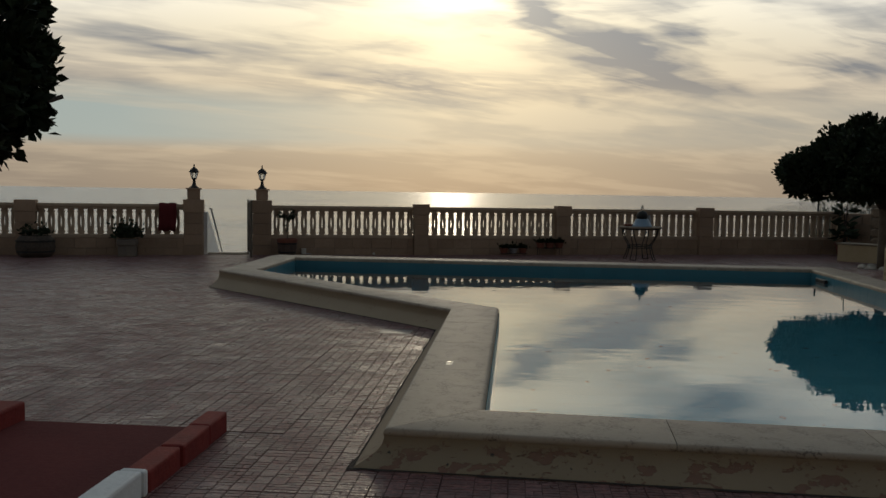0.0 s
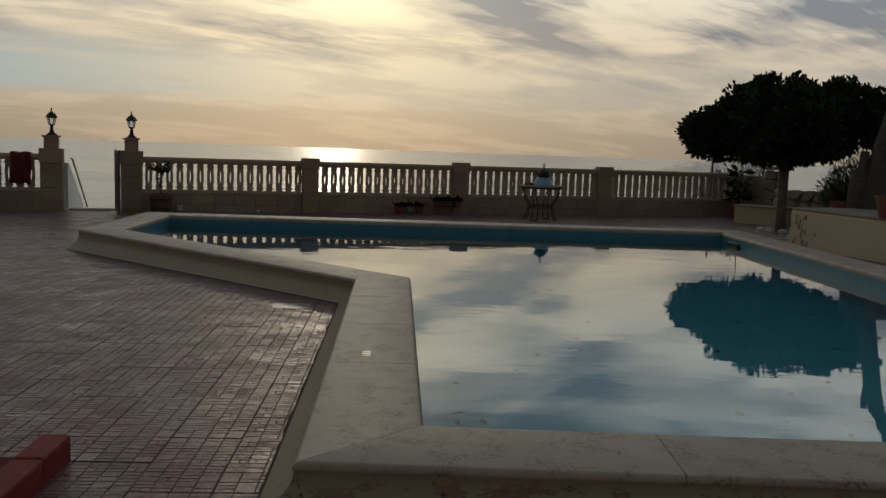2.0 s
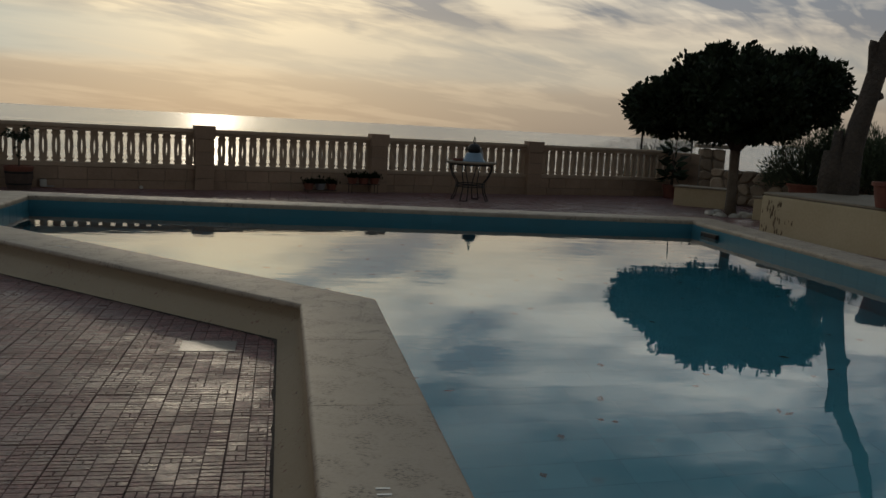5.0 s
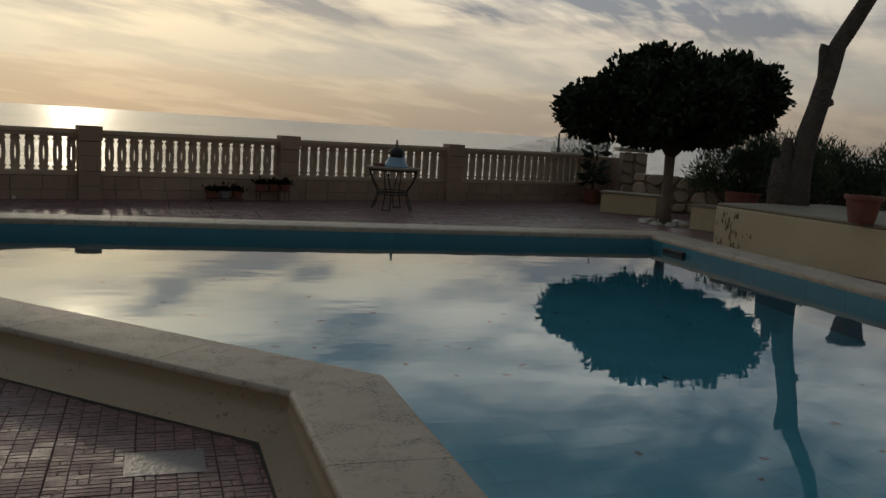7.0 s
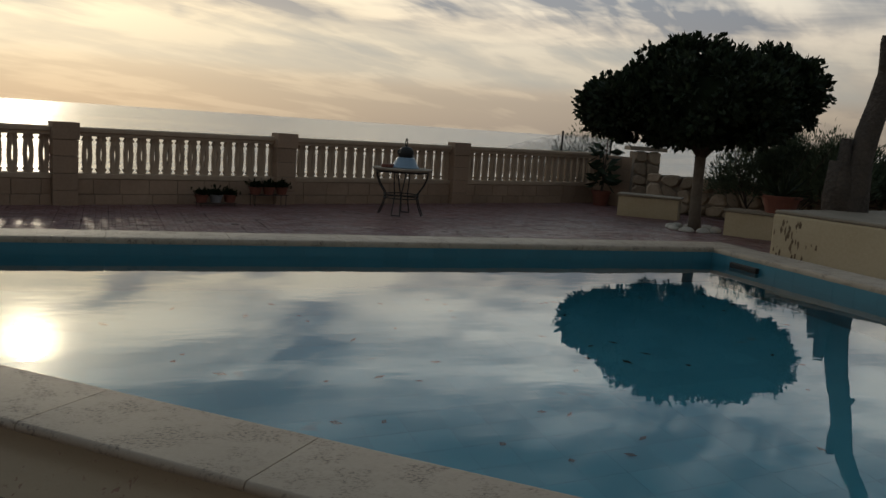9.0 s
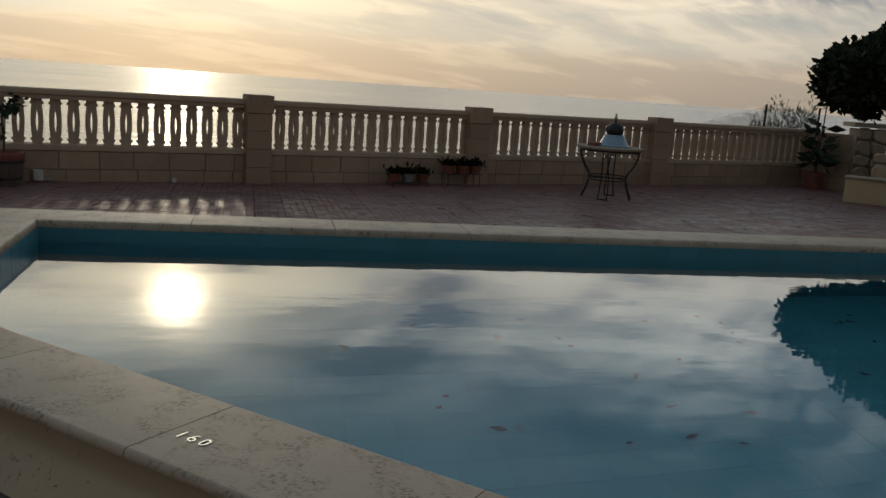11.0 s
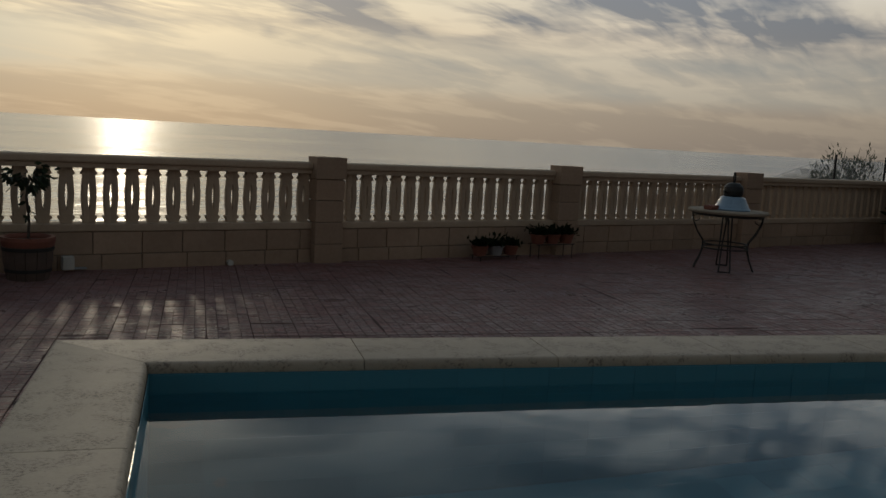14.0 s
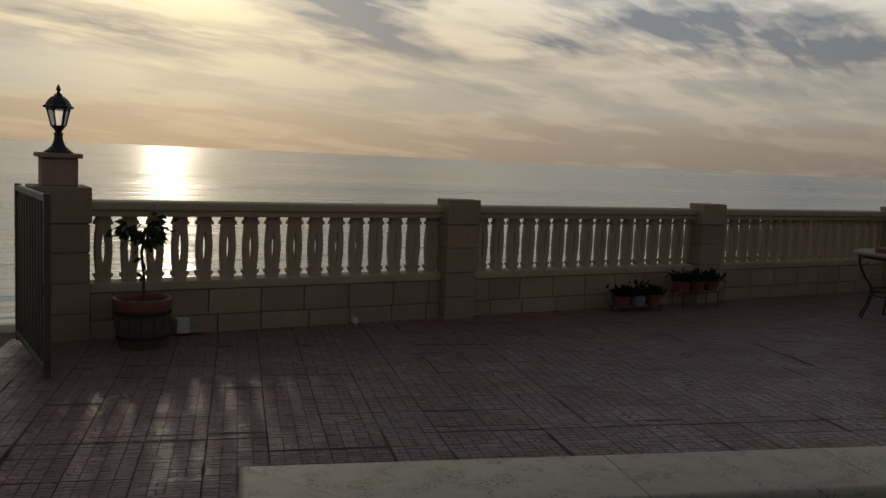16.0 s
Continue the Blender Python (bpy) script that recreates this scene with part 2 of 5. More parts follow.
def travertine(k, pos, rnd, isl):
    n1 = k.noise(pos, 1.6, 5.0)
    n2 = k.noise(pos, 30.0, 5.0, 0.65, 0.4)
    blotch = k.noise(pos, 6.5, 5.0, 0.62, 0.5)
    patch = k.ramp(blotch, [(0.47, (0, 0, 0)), (0.60, (1, 1, 1))])
    pits = k.ramp(k.noise(k.mapping(pos, (0, 0, 0), (0, 0, 0.3), (1.0, 1.5, 1.0)), 60.0, 3.0, 0.6, 0.15), [(0.40, (1, 1, 1)), (0.50, (0, 0, 0))])
    specks = k.ramp(k.noise(pos, 46.0, 2.0), [(0.24, (1, 1, 1)), (0.27, (0, 0, 0))])
    col = k.mix(k.ramp(n1, [(0.3, (0, 0, 0)), (0.7, (1, 1, 1))]), (0.36, 0.268, 0.187), (0.45, 0.346, 0.246))
    col = k.mix(k.math("MULTIPLY", n2, 0.5), col, (0.32, 0.265, 0.19))
    dirt = k.math("MAXIMUM", k.math("MULTIPLY", pits, k.math("MULTIPLY_ADD", patch, 0.75, 0.08)), k.math("MULTIPLY", specks, 0.7))
    col = k.mix(k.math("MULTIPLY", patch, 0.18), col, (0.25, 0.19, 0.13))
    col = k.mix(dirt, col, (0.12, 0.08, 0.055))
    # hair cracks, broken off here and there
    vor = k.n("ShaderNodeTexVoronoi", feature="DISTANCE_TO_EDGE")
    bend = k.n("ShaderNodeTexNoise")
    k.put(bend.inputs["Vector"], pos)
    bend.inputs["Scale"].default_value = 5.0
    k.put(vor.inputs["Vector"], k.vmath("ADD", pos, k.vmath("MULTIPLY", bend.outputs["Color"], (0.25, 0.25, 0.25))))
    vor.inputs["Scale"].default_value = 0.55
    crack = k.math("MULTIPLY", k.ramp(vor.outputs["Distance"], [(0.002, (1, 1, 1)), (0.0045, (0, 0, 0))]), k.ramp(n1, [(0.64, (0, 0, 0)), (0.68, (1, 1, 1))]))
    col = k.mix(k.math("MULTIPLY", crack, 0.8), col, (0.06, 0.045, 0.035))
    v = k.math("MULTIPLY_ADD", k.math("FRACT", k.math("ADD", rnd, isl)), 0.14, 0.93)
    m = k.n("ShaderNodeVectorMath", operation="SCALE")
    k.put(m.inputs[0], col)
    k.put(m.inputs["Scale"], v)
    h = k.math("SUBTRACT", k.math("SUBTRACT", k.math("MULTIPLY", n2, 0.18), k.math("MULTIPLY", dirt, 0.6)), crack)
    return m.outputs[0], k.math("MULTIPLY_ADD", n2, 0.25, 0.45), h


def curb_plaster(k, pos, rnd, isl):
    n1 = k.noise(pos, 1.3, 5.0)
    n2 = k.noise(pos, 26.0, 4.0)
    z = k.n("ShaderNodeSeparateXYZ")
    k.put(z.inputs[0], pos)
    col = k.mix(n1, (0.25, 0.172, 0.098), (0.335, 0.247, 0.148))
    # bare reddish patches on the end towards the house, small dark chips elsewhere
    front = k.ramp(k.math("MULTIPLY_ADD", z.outputs[1], -1.0, 0.0), [(0.40, (0, 0, 0)), (0.47, (1, 1, 1))])
    big = k.ramp(k.noise(k.mapping(pos, (2.0, 0.3, 0), (0, 0, 0), (0.8, 0.8, 1.7)), 9.0, 6.0, 0.62, 0.2), [(0.545, (0, 0, 0)), (0.565, (1, 1, 1))])
    chip = k.math("MULTIPLY", k.ramp(k.noise(pos, 34.0, 4.0, 0.6, 0.3), [(0.61, (0, 0, 0)), (0.64, (1, 1, 1))]), k.ramp(k.noise(pos, 3.2, 3.0), [(0.48, (0, 0, 0)), (0.58, (1, 1, 1))]))
    low = k.ramp(z.outputs[2], [(0.0, (1, 1, 1)), (0.25, (0.75, 0.75, 0.75)), (0.28, (0, 0, 0))])
    f = k.math("MULTIPLY", k.math("MAXIMUM", k.math("MULTIPLY", big, front), chip), low)
    col = k.mix(f, col, k.mix(n2, (0.15, 0.058, 0.034), (0.26, 0.125, 0.078)))
    holes = k.ramp(k.noise(pos, 18.0, 2.0), [(0.24, (1, 1, 1)), (0.28, (0, 0, 0))])
    col = k.mix(holes, col, (0.05, 0.04, 0.03))
    return col, k.math("MULTIPLY_ADD", n2, 0.2, 0.6), k.math("SUBTRACT", k.math("MULTIPLY", n2, 0.3), k.math("MULTIPLY", f, 0.6))


def floor_tile(k, pos, rnd, isl):
    geo = k.n("ShaderNodeNewGeometry").outputs["Position"]
    # number of the tile in the laying grid
    g = k.mapping(k.vmath("SUBTRACT", geo, (5.02, 6.72, 0.0)), (0, 0, 0), (0, 0, radians(17)), (1, 1, 1))
    sep = k.n("ShaderNodeSeparateXYZ")
    k.put(sep.inputs[0], g)
    comb = k.n("ShaderNodeCombineXYZ")
    k.put(comb.inputs[0], k.math("FLOOR", k.math("DIVIDE", k.math("ADD", sep.outputs[0], 0.15), 0.30)))
    k.put(comb.inputs[1], k.math("FLOOR", k.math("DIVIDE", sep.outputs[1], 0.30)))
    wn = k.n("ShaderNodeTexWhiteNoise")
    k.put(wn.inputs["Vector"], comb.outputs[0])
    each = wn.outputs["Value"]
    n1 = k.noise(geo, 0.55, 4.0)
    n2 = k.noise(geo, 40.0, 4.0, 0.6)
    n3 = k.noise(geo, 2.2, 4.0)
    v = k.math("FRACT", k.math("ADD", rnd, isl))
    col = k.mix(k.ramp(n1, [(0.35, (0, 0, 0)), (0.65, (1, 1, 1))]), (0.31, 0.142, 0.128), (0.30, 0.162, 0.148))
    col = k.mix(k.ramp(n2, [(0.40, (0.75, 0.75, 0.75)), (0.62, (0, 0, 0))]), col, (0.105, 0.056, 0.050))
    soil = k.ramp(k.noise(geo, 7.0, 5.0, 0.65), [(0.42, (0.5, 0.5, 0.5)), (0.60, (0, 0, 0))])
    col = k.mix(soil, col, (0.12, 0.070, 0.062))
    worn = k.ramp(k.math("ADD", k.math("MULTIPLY", n3, 0.9), k.math("MULTIPLY", each, 0.1)), [(0.42, (0, 0, 0)), (0.68, (1, 1, 1))])
    col = k.mix(k.math("MULTIPLY", worn, 0.25), col, (0.22, 0.165, 0.155))
    m = k.n("ShaderNodeVectorMath", operation="SCALE")
    k.put(m.inputs[0], col)
    k.put(m.inputs["Scale"], k.math("ADD", k.math("MULTIPLY_ADD", v, 0.24, 0.86), k.math("MULTIPLY", each, 0.12)))
    wet = k.ramp(k.math("ADD", k.math("MULTIPLY", k.noise(geo, 4.5, 5.0, 0.65), 0.8), k.math("MULTIPLY", v, 0.2)), [(0.42, (1, 1, 1)), (0.58, (0, 0, 0))])
    rg = k.math("ADD", k.math("MULTIPLY_ADD", n2, 0.22, 0.13), k.math("MULTIPLY", k.math("SUBTRACT", 1.0, worn), 0.12))
    rg = k.math("MULTIPLY_ADD", k.math("SUBTRACT", 1.0, wet), 0.17, rg)
    return m.outputs[0], rg, k.math("ADD", k.noise(geo, 75.0, 3.0), k.math("MULTIPLY", k.noise(geo, 18.0, 2.0), 1.5))


def pool_tile(k, pos, rnd, isl):
    """Paler on the bottom; the sides are coloured deeper blue for their shade."""
    n1 = k.noise(pos, 0.9, 4.0)
    n2 = k.noise(pos, 14.0, 4.0)
    v = k.math("FRACT", k.math("ADD", rnd, isl))
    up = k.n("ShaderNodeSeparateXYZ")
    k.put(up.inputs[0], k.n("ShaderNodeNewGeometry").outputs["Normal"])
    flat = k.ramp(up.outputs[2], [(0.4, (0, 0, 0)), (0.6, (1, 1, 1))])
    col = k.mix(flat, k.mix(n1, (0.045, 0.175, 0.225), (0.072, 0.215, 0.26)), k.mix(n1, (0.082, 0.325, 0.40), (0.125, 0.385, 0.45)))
    spot = k.ramp(k.noise(pos, 2.4, 2.0), [(0.26, (1, 1, 1)), (0.30, (0, 0, 0))])
    col = k.mix(k.math("MULTIPLY", spot, 0.5), col, (0.16, 0.20, 0.18))
    m = k.n("ShaderNodeVectorMath", operation="SCALE")
    k.put(m.inputs[0], col)
    k.put(m.inputs["Scale"], k.math("MULTIPLY_ADD", v, 0.13, 0.935))
    return m.outputs[0], k.math("MULTIPLY_ADD", n2, 0.2, 0.25), n2


def water_material():
    m = bpy.data.materials.new("pool_water")
    m.use_nodes = True
    k = Net(m.node_tree)
    pos = k.n("ShaderNodeTexCoord").outputs["Object"]
    g = k.n("ShaderNodeBsdfPrincipled")
    g.inputs["Base Color"].default_value = (0.62, 0.90, 0.95, 1)
    g.inputs["Roughness"].default_value = 0.0
    g.inputs["IOR"].default_value = 1.35
    g.inputs["Transmission Weight"].default_value = 1.0
    a = k.noise(k.mapping(pos, (0, 0, 0), (0, 0, 0.2), (0.7, 1.6, 1)), 2.2, 3.0, 0.5)
    b = k.noise(pos, 0.5, 2.0)
    bn = k.n("ShaderNodeBump")
    bn.inputs["Distance"].default_value = 0.0042
    bn.inputs["Strength"].default_value = 0.5
    k.put(bn.inputs["Height"], k.math("MULTIPLY", a, k.ramp(b, [(0.35, (0.25, 0.25, 0.25)), (0.7, (1, 1, 1))])))
    k.put(g.inputs["Normal"], bn.outputs[0])
    out = k.n("ShaderNodeOutputMaterial")
    k.put(out.inputs[0], g.outputs[0])
    return m


def sea_material():
    m = bpy.data.materials.new("sea_water")
    m.use_nodes = True
    k = Net(m.node_tree)
    pos = k.n("ShaderNodeTexCoord").outputs["Object"]
    g = k.n("ShaderNodeBsdfPrincipled")
    bands = k.noise(k.mapping(pos, (0, 0, 0), (0, 0, 0.1), (0.0012, 0.010, 1)), 1.0, 5.0, 0.55)
    k.put(g.inputs["Base Color"], k.mix(bands, (0.18, 0.205, 0.205), (0.24, 0.256, 0.248)))
    k.put(g.inputs["Roughness"], k.math("MULTIPLY_ADD", k.ramp(bands, [(0.35, (0, 0, 0)), (0.65, (1, 1, 1))]), 0.08, 0.17))
    g.inputs["IOR"].default_value = 1.33
    w1 = k.noise(k.mapping(pos, (0, 0, 0), (0, 0, 0.12), (0.03, 0.22, 1)), 1.0, 4.0, 0.5, 0.4)
    bn = k.n("ShaderNodeBump")
    bn.inputs["Distance"].default_value = 1.0
    bn.inputs["Strength"].default_value = 0.45
    w2 = k.noise(k.mapping(pos, (4, 1, 0), (0, 0, 0.1), (0.022, 0.075, 1)), 1.0, 3.0, 0.5, 0.3)
    k.put(bn.inputs["Height"], k.math("MULTIPLY_ADD", w2, 3.6, k.math("MULTIPLY", w1, 0.8)))
    k.put(g.inputs["Normal"], bn.outputs[0])
    out = k.n("ShaderNodeOutputMaterial")
    k.put(out.inputs[0], g.outputs[0])
    return m


def leaf_material(name, a, b, gloss=0.6):
    def build(k, pos, rnd, isl):
        return k.mix(isl, a, b), k.math("MULTIPLY_ADD", isl, 0.2, gloss), None
    return material(name, build, spec=0.25)


def glass_material():
    m = bpy.data.materials.new("lamp_glass")
    m.use_nodes = True
    g = m.node_tree.nodes["Principled BSDF"]
    g.inputs["Transmission Weight"].default_value = 1.0
    g.inputs["Roughness"].default_value = 0.25
    g.inputs["Base Color"].default_value = (0.36, 0.35, 0.33, 1)
    return m


M_STONE = material("limestone_block", two_tone((0.28, 0.18, 0.115), (0.375, 0.255, 0.172), 1.8, 26, 0.75, 0.95, 70, 0.10), height=0.004)
M_CAST = material("cast_stone", two_tone((0.365, 0.258, 0.172), (0.455, 0.338, 0.235), 3.0, 40, 0.7, 0.9, 90, 0.06), height=0.002)
M_WEATHER = material("weathered_stone", two_tone((0.13, 0.105, 0.085), (0.21, 0.17, 0.135), 4, 35, 0.8, 0.95, 60), height=0.003)
M_MORTAR = material("mortar", two_tone((0.17, 0.13, 0.095), (0.25, 0.195, 0.145), 3, 30, 0.9, 1.0, 50), height=0.003)
M_COPING = material("pale_limestone_coping", travertine, height=0.0014)
M_CURB = material("worn_painted_plaster", curb_plaster, height=0.006)
M_TILE = material("terrazzo_floor_tile", floor_tile, height=0.0026, spec=0.17)
M_SMOOTH = material("smooth_glint_tile", two_tone((0.10, 0.07, 0.062), (0.19, 0.145, 0.125), 14, 60, 0.24, 0.52, 30), height=0.004)
M_GROUT = material("dark_grout", two_tone((0.040, 0.020, 0.017), (0.15, 0.085, 0.072), 1.1, 5, 0.8, 0.95, 60), height=0.002, spec=0.2)
M_GROOVE = material("tile_groove", two_tone((0.085, 0.048, 0.043), (0.16, 0.09, 0.08), 3, 30, 0.6, 0.9, 60), height=0.001, spec=0.2)
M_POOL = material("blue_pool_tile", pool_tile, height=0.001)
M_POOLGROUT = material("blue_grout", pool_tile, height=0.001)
M_WATER = water_material()
M_SEA = sea_material()
M_HOLE = material("dark_hole", two_tone((0.004, 0.004, 0.004), (0.008, 0.007, 0.006), 6, 60, 0.95, 1.0, 80), height=0.001, spec=0.0)
M_IRON = material("black_iron", two_tone((0.012, 0.012, 0.012), (0.03, 0.026, 0.022), 6, 60, 0.45, 0.7, 80), metal=0.3, height=0.001)
M_GATE = material("brown_painted_steel", two_tone((0.06, 0.045, 0.03), (0.10, 0.075, 0.05), 6, 60, 0.4, 0.6, 80), height=0.001)
M_YELLOW = material("cream_yellow_plaster", two_tone((0.47, 0.36, 0.215), (0.56, 0.45, 0.285), 1.2, 24, 0.8, 0.95, 45), height=0.004)
M_RUST = material("peeling_stain", two_tone((0.10, 0.07, 0.04), (0.24, 0.16, 0.09), 9, 50, 0.9, 1.0, 60), height=0.004)
M_SLAB = material("grey_stone_slab", two_tone((0.21, 0.165, 0.115), (0.30, 0.24, 0.175), 2.5, 40, 0.8, 0.95, 60), height=0.002)
M_RING = material("limewashed_stone", two_tone((0.46, 0.42, 0.36), (0.58, 0.54, 0.47), 5, 35, 0.7, 0.9, 60), height=0.004)
M_RED = material("worn_red_paint", two_tone((0.17, 0.02, 0.018), (0.26, 0.04, 0.032), 5, 35, 0.6, 0.85, 60), height=0.003, spec=0.2)
M_CLOTH = material("dark_red_cloth", two_tone((0.085, 0.015, 0.017), (0.135, 0.026, 0.028), 5, 60, 0.85, 1.0, 90), height=0.002, spec=0.1)
M_REDFLOOR = material("faded_red_floor_paint", two_tone((0.105, 0.024, 0.025), (0.15, 0.037, 0.036), 2, 30, 0.8, 0.95, 60), height=0.003, spec=0.1)
M_WHITE = material("chipped_white_paint", two_tone((0.68, 0.68, 0.66), (0.80, 0.80, 0.78), 5, 35, 0.5, 0.7, 60), height=0.003)
M_TERRA = material("terracotta", two_tone((0.15, 0.048, 0.030), (0.22, 0.072, 0.044), 6, 40, 0.7, 0.9, 60), height=0.002)
M_SOIL = material("potting_soil", two_tone((0.03, 0.02, 0.014), (0.06, 0.04, 0.03), 12, 70, 0.9, 1.0, 60), height=0.01)
M_WOOD = material("barrel_wood", two_tone((0.065, 0.042, 0.032), (0.115, 0.075, 0.056), 5, 45, 0.6, 0.8, 50, 0.15), height=0.003)
M_BARK = material("grey_brown_bark", two_tone((0.046, 0.034, 0.026), (0.098, 0.074, 0.055), 5, 26, 0.85, 1.0, 22), height=0.04)
M_PALEBARK = material("pale_smooth_bark", two_tone((0.10, 0.078, 0.058), (0.17, 0.135, 0.10), 5, 26, 0.85, 1.0, 22), height=0.01)
M_LEAF = leaf_material("dark_glossy_leaf", (0.012, 0.020, 0.009), (0.027, 0.040, 0.016))
# leaf colour darkened for shade: crown insides and the succulents by the wall
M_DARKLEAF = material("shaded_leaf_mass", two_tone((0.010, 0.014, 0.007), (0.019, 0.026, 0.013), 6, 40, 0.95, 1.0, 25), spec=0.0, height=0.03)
M_BUSH = leaf_material("dusty_green_leaf", (0.062, 0.082, 0.045), (0.115, 0.138, 0.078), 0.7)
M_RUBBLE = material("rubble_stone", two_tone((0.27, 0.19, 0.125), (0.44, 0.335, 0.235), 2.2, 20, 0.8, 0.95, 30, 0.25), height=0.01)
M_BLUE = material("pale_blue_enamel", two_tone((0.19, 0.275, 0.36), (0.26, 0.355, 0.44), 4, 40, 0.25, 0.45, 60), height=0.001)
M_GREY = material("grey_zinc", two_tone((0.22, 0.22, 0.22), (0.34, 0.34, 0.34), 5, 40, 0.4, 0.6, 60), metal=0.4, height=0.001)
M_GLASS = glass_material()
M_CHROME = material("polished_steel_inlay", two_tone((0.42, 0.41, 0.39), (0.6, 0.59, 0.56), 5, 60, 0.3, 0.5, 60), metal=1.0, height=0.0005)
M_HOUSE = material("house_render", two_tone((0.42, 0.38, 0.32), (0.50, 0.46, 0.40), 0.5, 12, 0.85, 0.95, 30), height=0.003)


# ---- builders ----
def link_bm(name, bm, mat, smooth=False):
    me = bpy.data.meshes.new(name)
    bm.normal_update()
    bm.to_mesh(me)
    bm.free()
    me.materials.append(mat)
    if smooth:
        for f in me.polygons:
            f.use_smooth = True
    return new(name, me)


def part(name, bm, mat, parent, label="", smooth=False):
    ob = link_bm(name, bm, mat, smooth)
    ob.parent = parent
    if label:
        ob["label"] = label
    return ob


def thing(name, m, label, category, group="", kind=""):
    ob = new(name)
    ob.empty_display_size = 0.1
    ob.matrix_world = m
    return tagged(ob, label, category, group, kind)


def box(bm, x0, y0, z0, x1, y1, z1, bevel=0.0):
    vs = [bm.verts.new((x, y, z)) for x in (x0, x1) for y in (y0, y1) for z in (z0, z1)]
    fs = [bm.faces.new([vs[i] for i in q]) for q in ((0, 1, 3, 2), (4, 6, 7, 5), (0, 4, 5, 1), (2, 3, 7, 6), (0, 2, 6, 4), (1, 5, 7, 3))]
    if bevel:
        es = list({e for f in fs for e in f.edges})
        bmesh.ops.bevel(bm, geom=es, offset=bevel, segments=2, affect="EDGES", profile=0.5)
    return bm


def boxed(*a, bevel=0.0):
    return box(bmesh.new(), *a, bevel=bevel)


def lathe(profile, n=20, cx=0.0, cy=0.0, bm=None, loop=False):
    """A solid of turning from (radius, height) pairs, closed at both ends; loop: an open ring instead."""
    bm = bm or bmesh.new()
    rings = []
    for r, z in profile:
        rings.append([bm.verts.new((cx + r * math.cos(2 * math.pi * i / n), cy + r * math.sin(2 * math.pi * i / n), z)) for i in range(n)])
    for a, b in zip(rings, rings[1:]):
        for i in range(n):
            bm.faces.new((a[i], a[(i + 1) % n], b[(i + 1) % n], b[i]))
    if loop:
        a, b = rings[-1], rings[0]
        for i in range(n):
            bm.faces.new((a[i], a[(i + 1) % n], b[(i + 1) % n], b[i]))
        bmesh.ops.recalc_face_normals(bm, faces=bm.faces)
    else:
        bm.faces.new(rings[0][::-1])
        bm.faces.new(rings[-1])
    return bm


def tube(pts, radii, n=8, bm=None):
    """A bent round bar or limb through points."""
    bm = bm or bmesh.new()
    pts = [Vector(p) for p in pts]
    if not isinstance(radii, (list, tuple)):
        radii = [radii] * len(pts)
    rings = []
    side = None
    for i, p in enumerate(pts):
        d = (pts[min(i + 1, len(pts) - 1)] - pts[max(i - 1, 0)]).normalized()
        if side is None:
            side = d.orthogonal().normalized()
        side = (side - d * side.dot(d)).normalized()
        other = d.cross(side)
        rings.append([bm.verts.new(p + (side * math.cos(2 * math.pi * j / n) + other * math.sin(2 * math.pi * j / n)) * radii[i]) for j in range(n)])
    for a, b in zip(rings, rings[1:]):
        for i in range(n):
            bm.faces.new((a[i], a[(i + 1) % n], b[(i + 1) % n], b[i]))
    bm.faces.new(rings[0][::-1])
    bm.faces.new(rings[-1])
    return bm


def prism(poly, z0, z1, bm=None):
    """An upright solid on a polygon."""
    bm = bm or bmesh.new()
    lo = [bm.verts.new((x, y, z0)) for x, y in poly]
    hi = [bm.verts.new((x, y, z1)) for x, y in poly]
    n = len(poly)
    for i in range(n):
        bm.faces.new((lo[i], lo[(i + 1) % n], hi[(i + 1) % n], hi[i]))
    bm.faces.new(hi)
    bm.faces.new(lo[::-1])
    bmesh.ops.recalc_face_normals(bm, faces=bm.faces)
    return bm


def leaves(points, size, rng, wide=0.52, up=0.35):
    """Many small folded leaves, each set at its point and pointing away."""
    verts, faces = [], []
    for p, out in points:
        d = Vector(out) + Vector((rng.uniform(-1, 1), rng.uniform(-1, 1), rng.uniform(-1, 1) + up)) * 0.9
        d.normalize()
        s = d.cross(Vector((rng.uniform(-1, 1), rng.uniform(-1, 1), rng.uniform(-1, 1)))).normalized()
        nrm = s.cross(d)
        ln = size * rng.uniform(0.65, 1.25)
        w = ln * wide * 0.5
        b = len(verts)
        p = Vector(p)
        verts += [p, p + d * ln * 0.5 + s * w + nrm * w * 0.35, p + d * ln, p + d * ln * 0.5 - s * w + nrm * w * 0.35]
        faces += [(b, b + 1, b + 2), (b, b + 2, b + 3)]
    me = bpy.data.meshes.new("leaves")
    me.from_pydata([tuple(v) for v in verts], [], faces)
    return me


def leaf_part(name, points, size, rng, mat, parent, label="", wide=0.52, up=0.35):
    me = leaves(points, size, rng, wide, up)
    me.materials.append(mat)
    ob = new(name, me)
    ob.parent = parent
    if label:
        ob["label"] = label
    return ob


# ---- the ground plan ----
WALL_Y = 21.05          # face of the balustrade wall
POOL = pose(5.02, 6.72, 0, 0, 0, -17.0)   # near inner corner of the pool; its v axis runs away from the house
TOP = 0.315             # top of the coping
WATER = 0.170


def gz(y):
    """Height of the terrace, which falls gently to the balustrade."""
    return 0.02 + 0.009 * (21.0 - min(max(y, -4.0), 21.0))


def uv(u, v, z=0.0):
    return POOL @ Vector((u, v, z))


INNER = [(0, 0), (0, 3.95), (-3.435, 7.25), (-3.445, 9.44), (4.77, 9.33), (4.70, -0.26)]


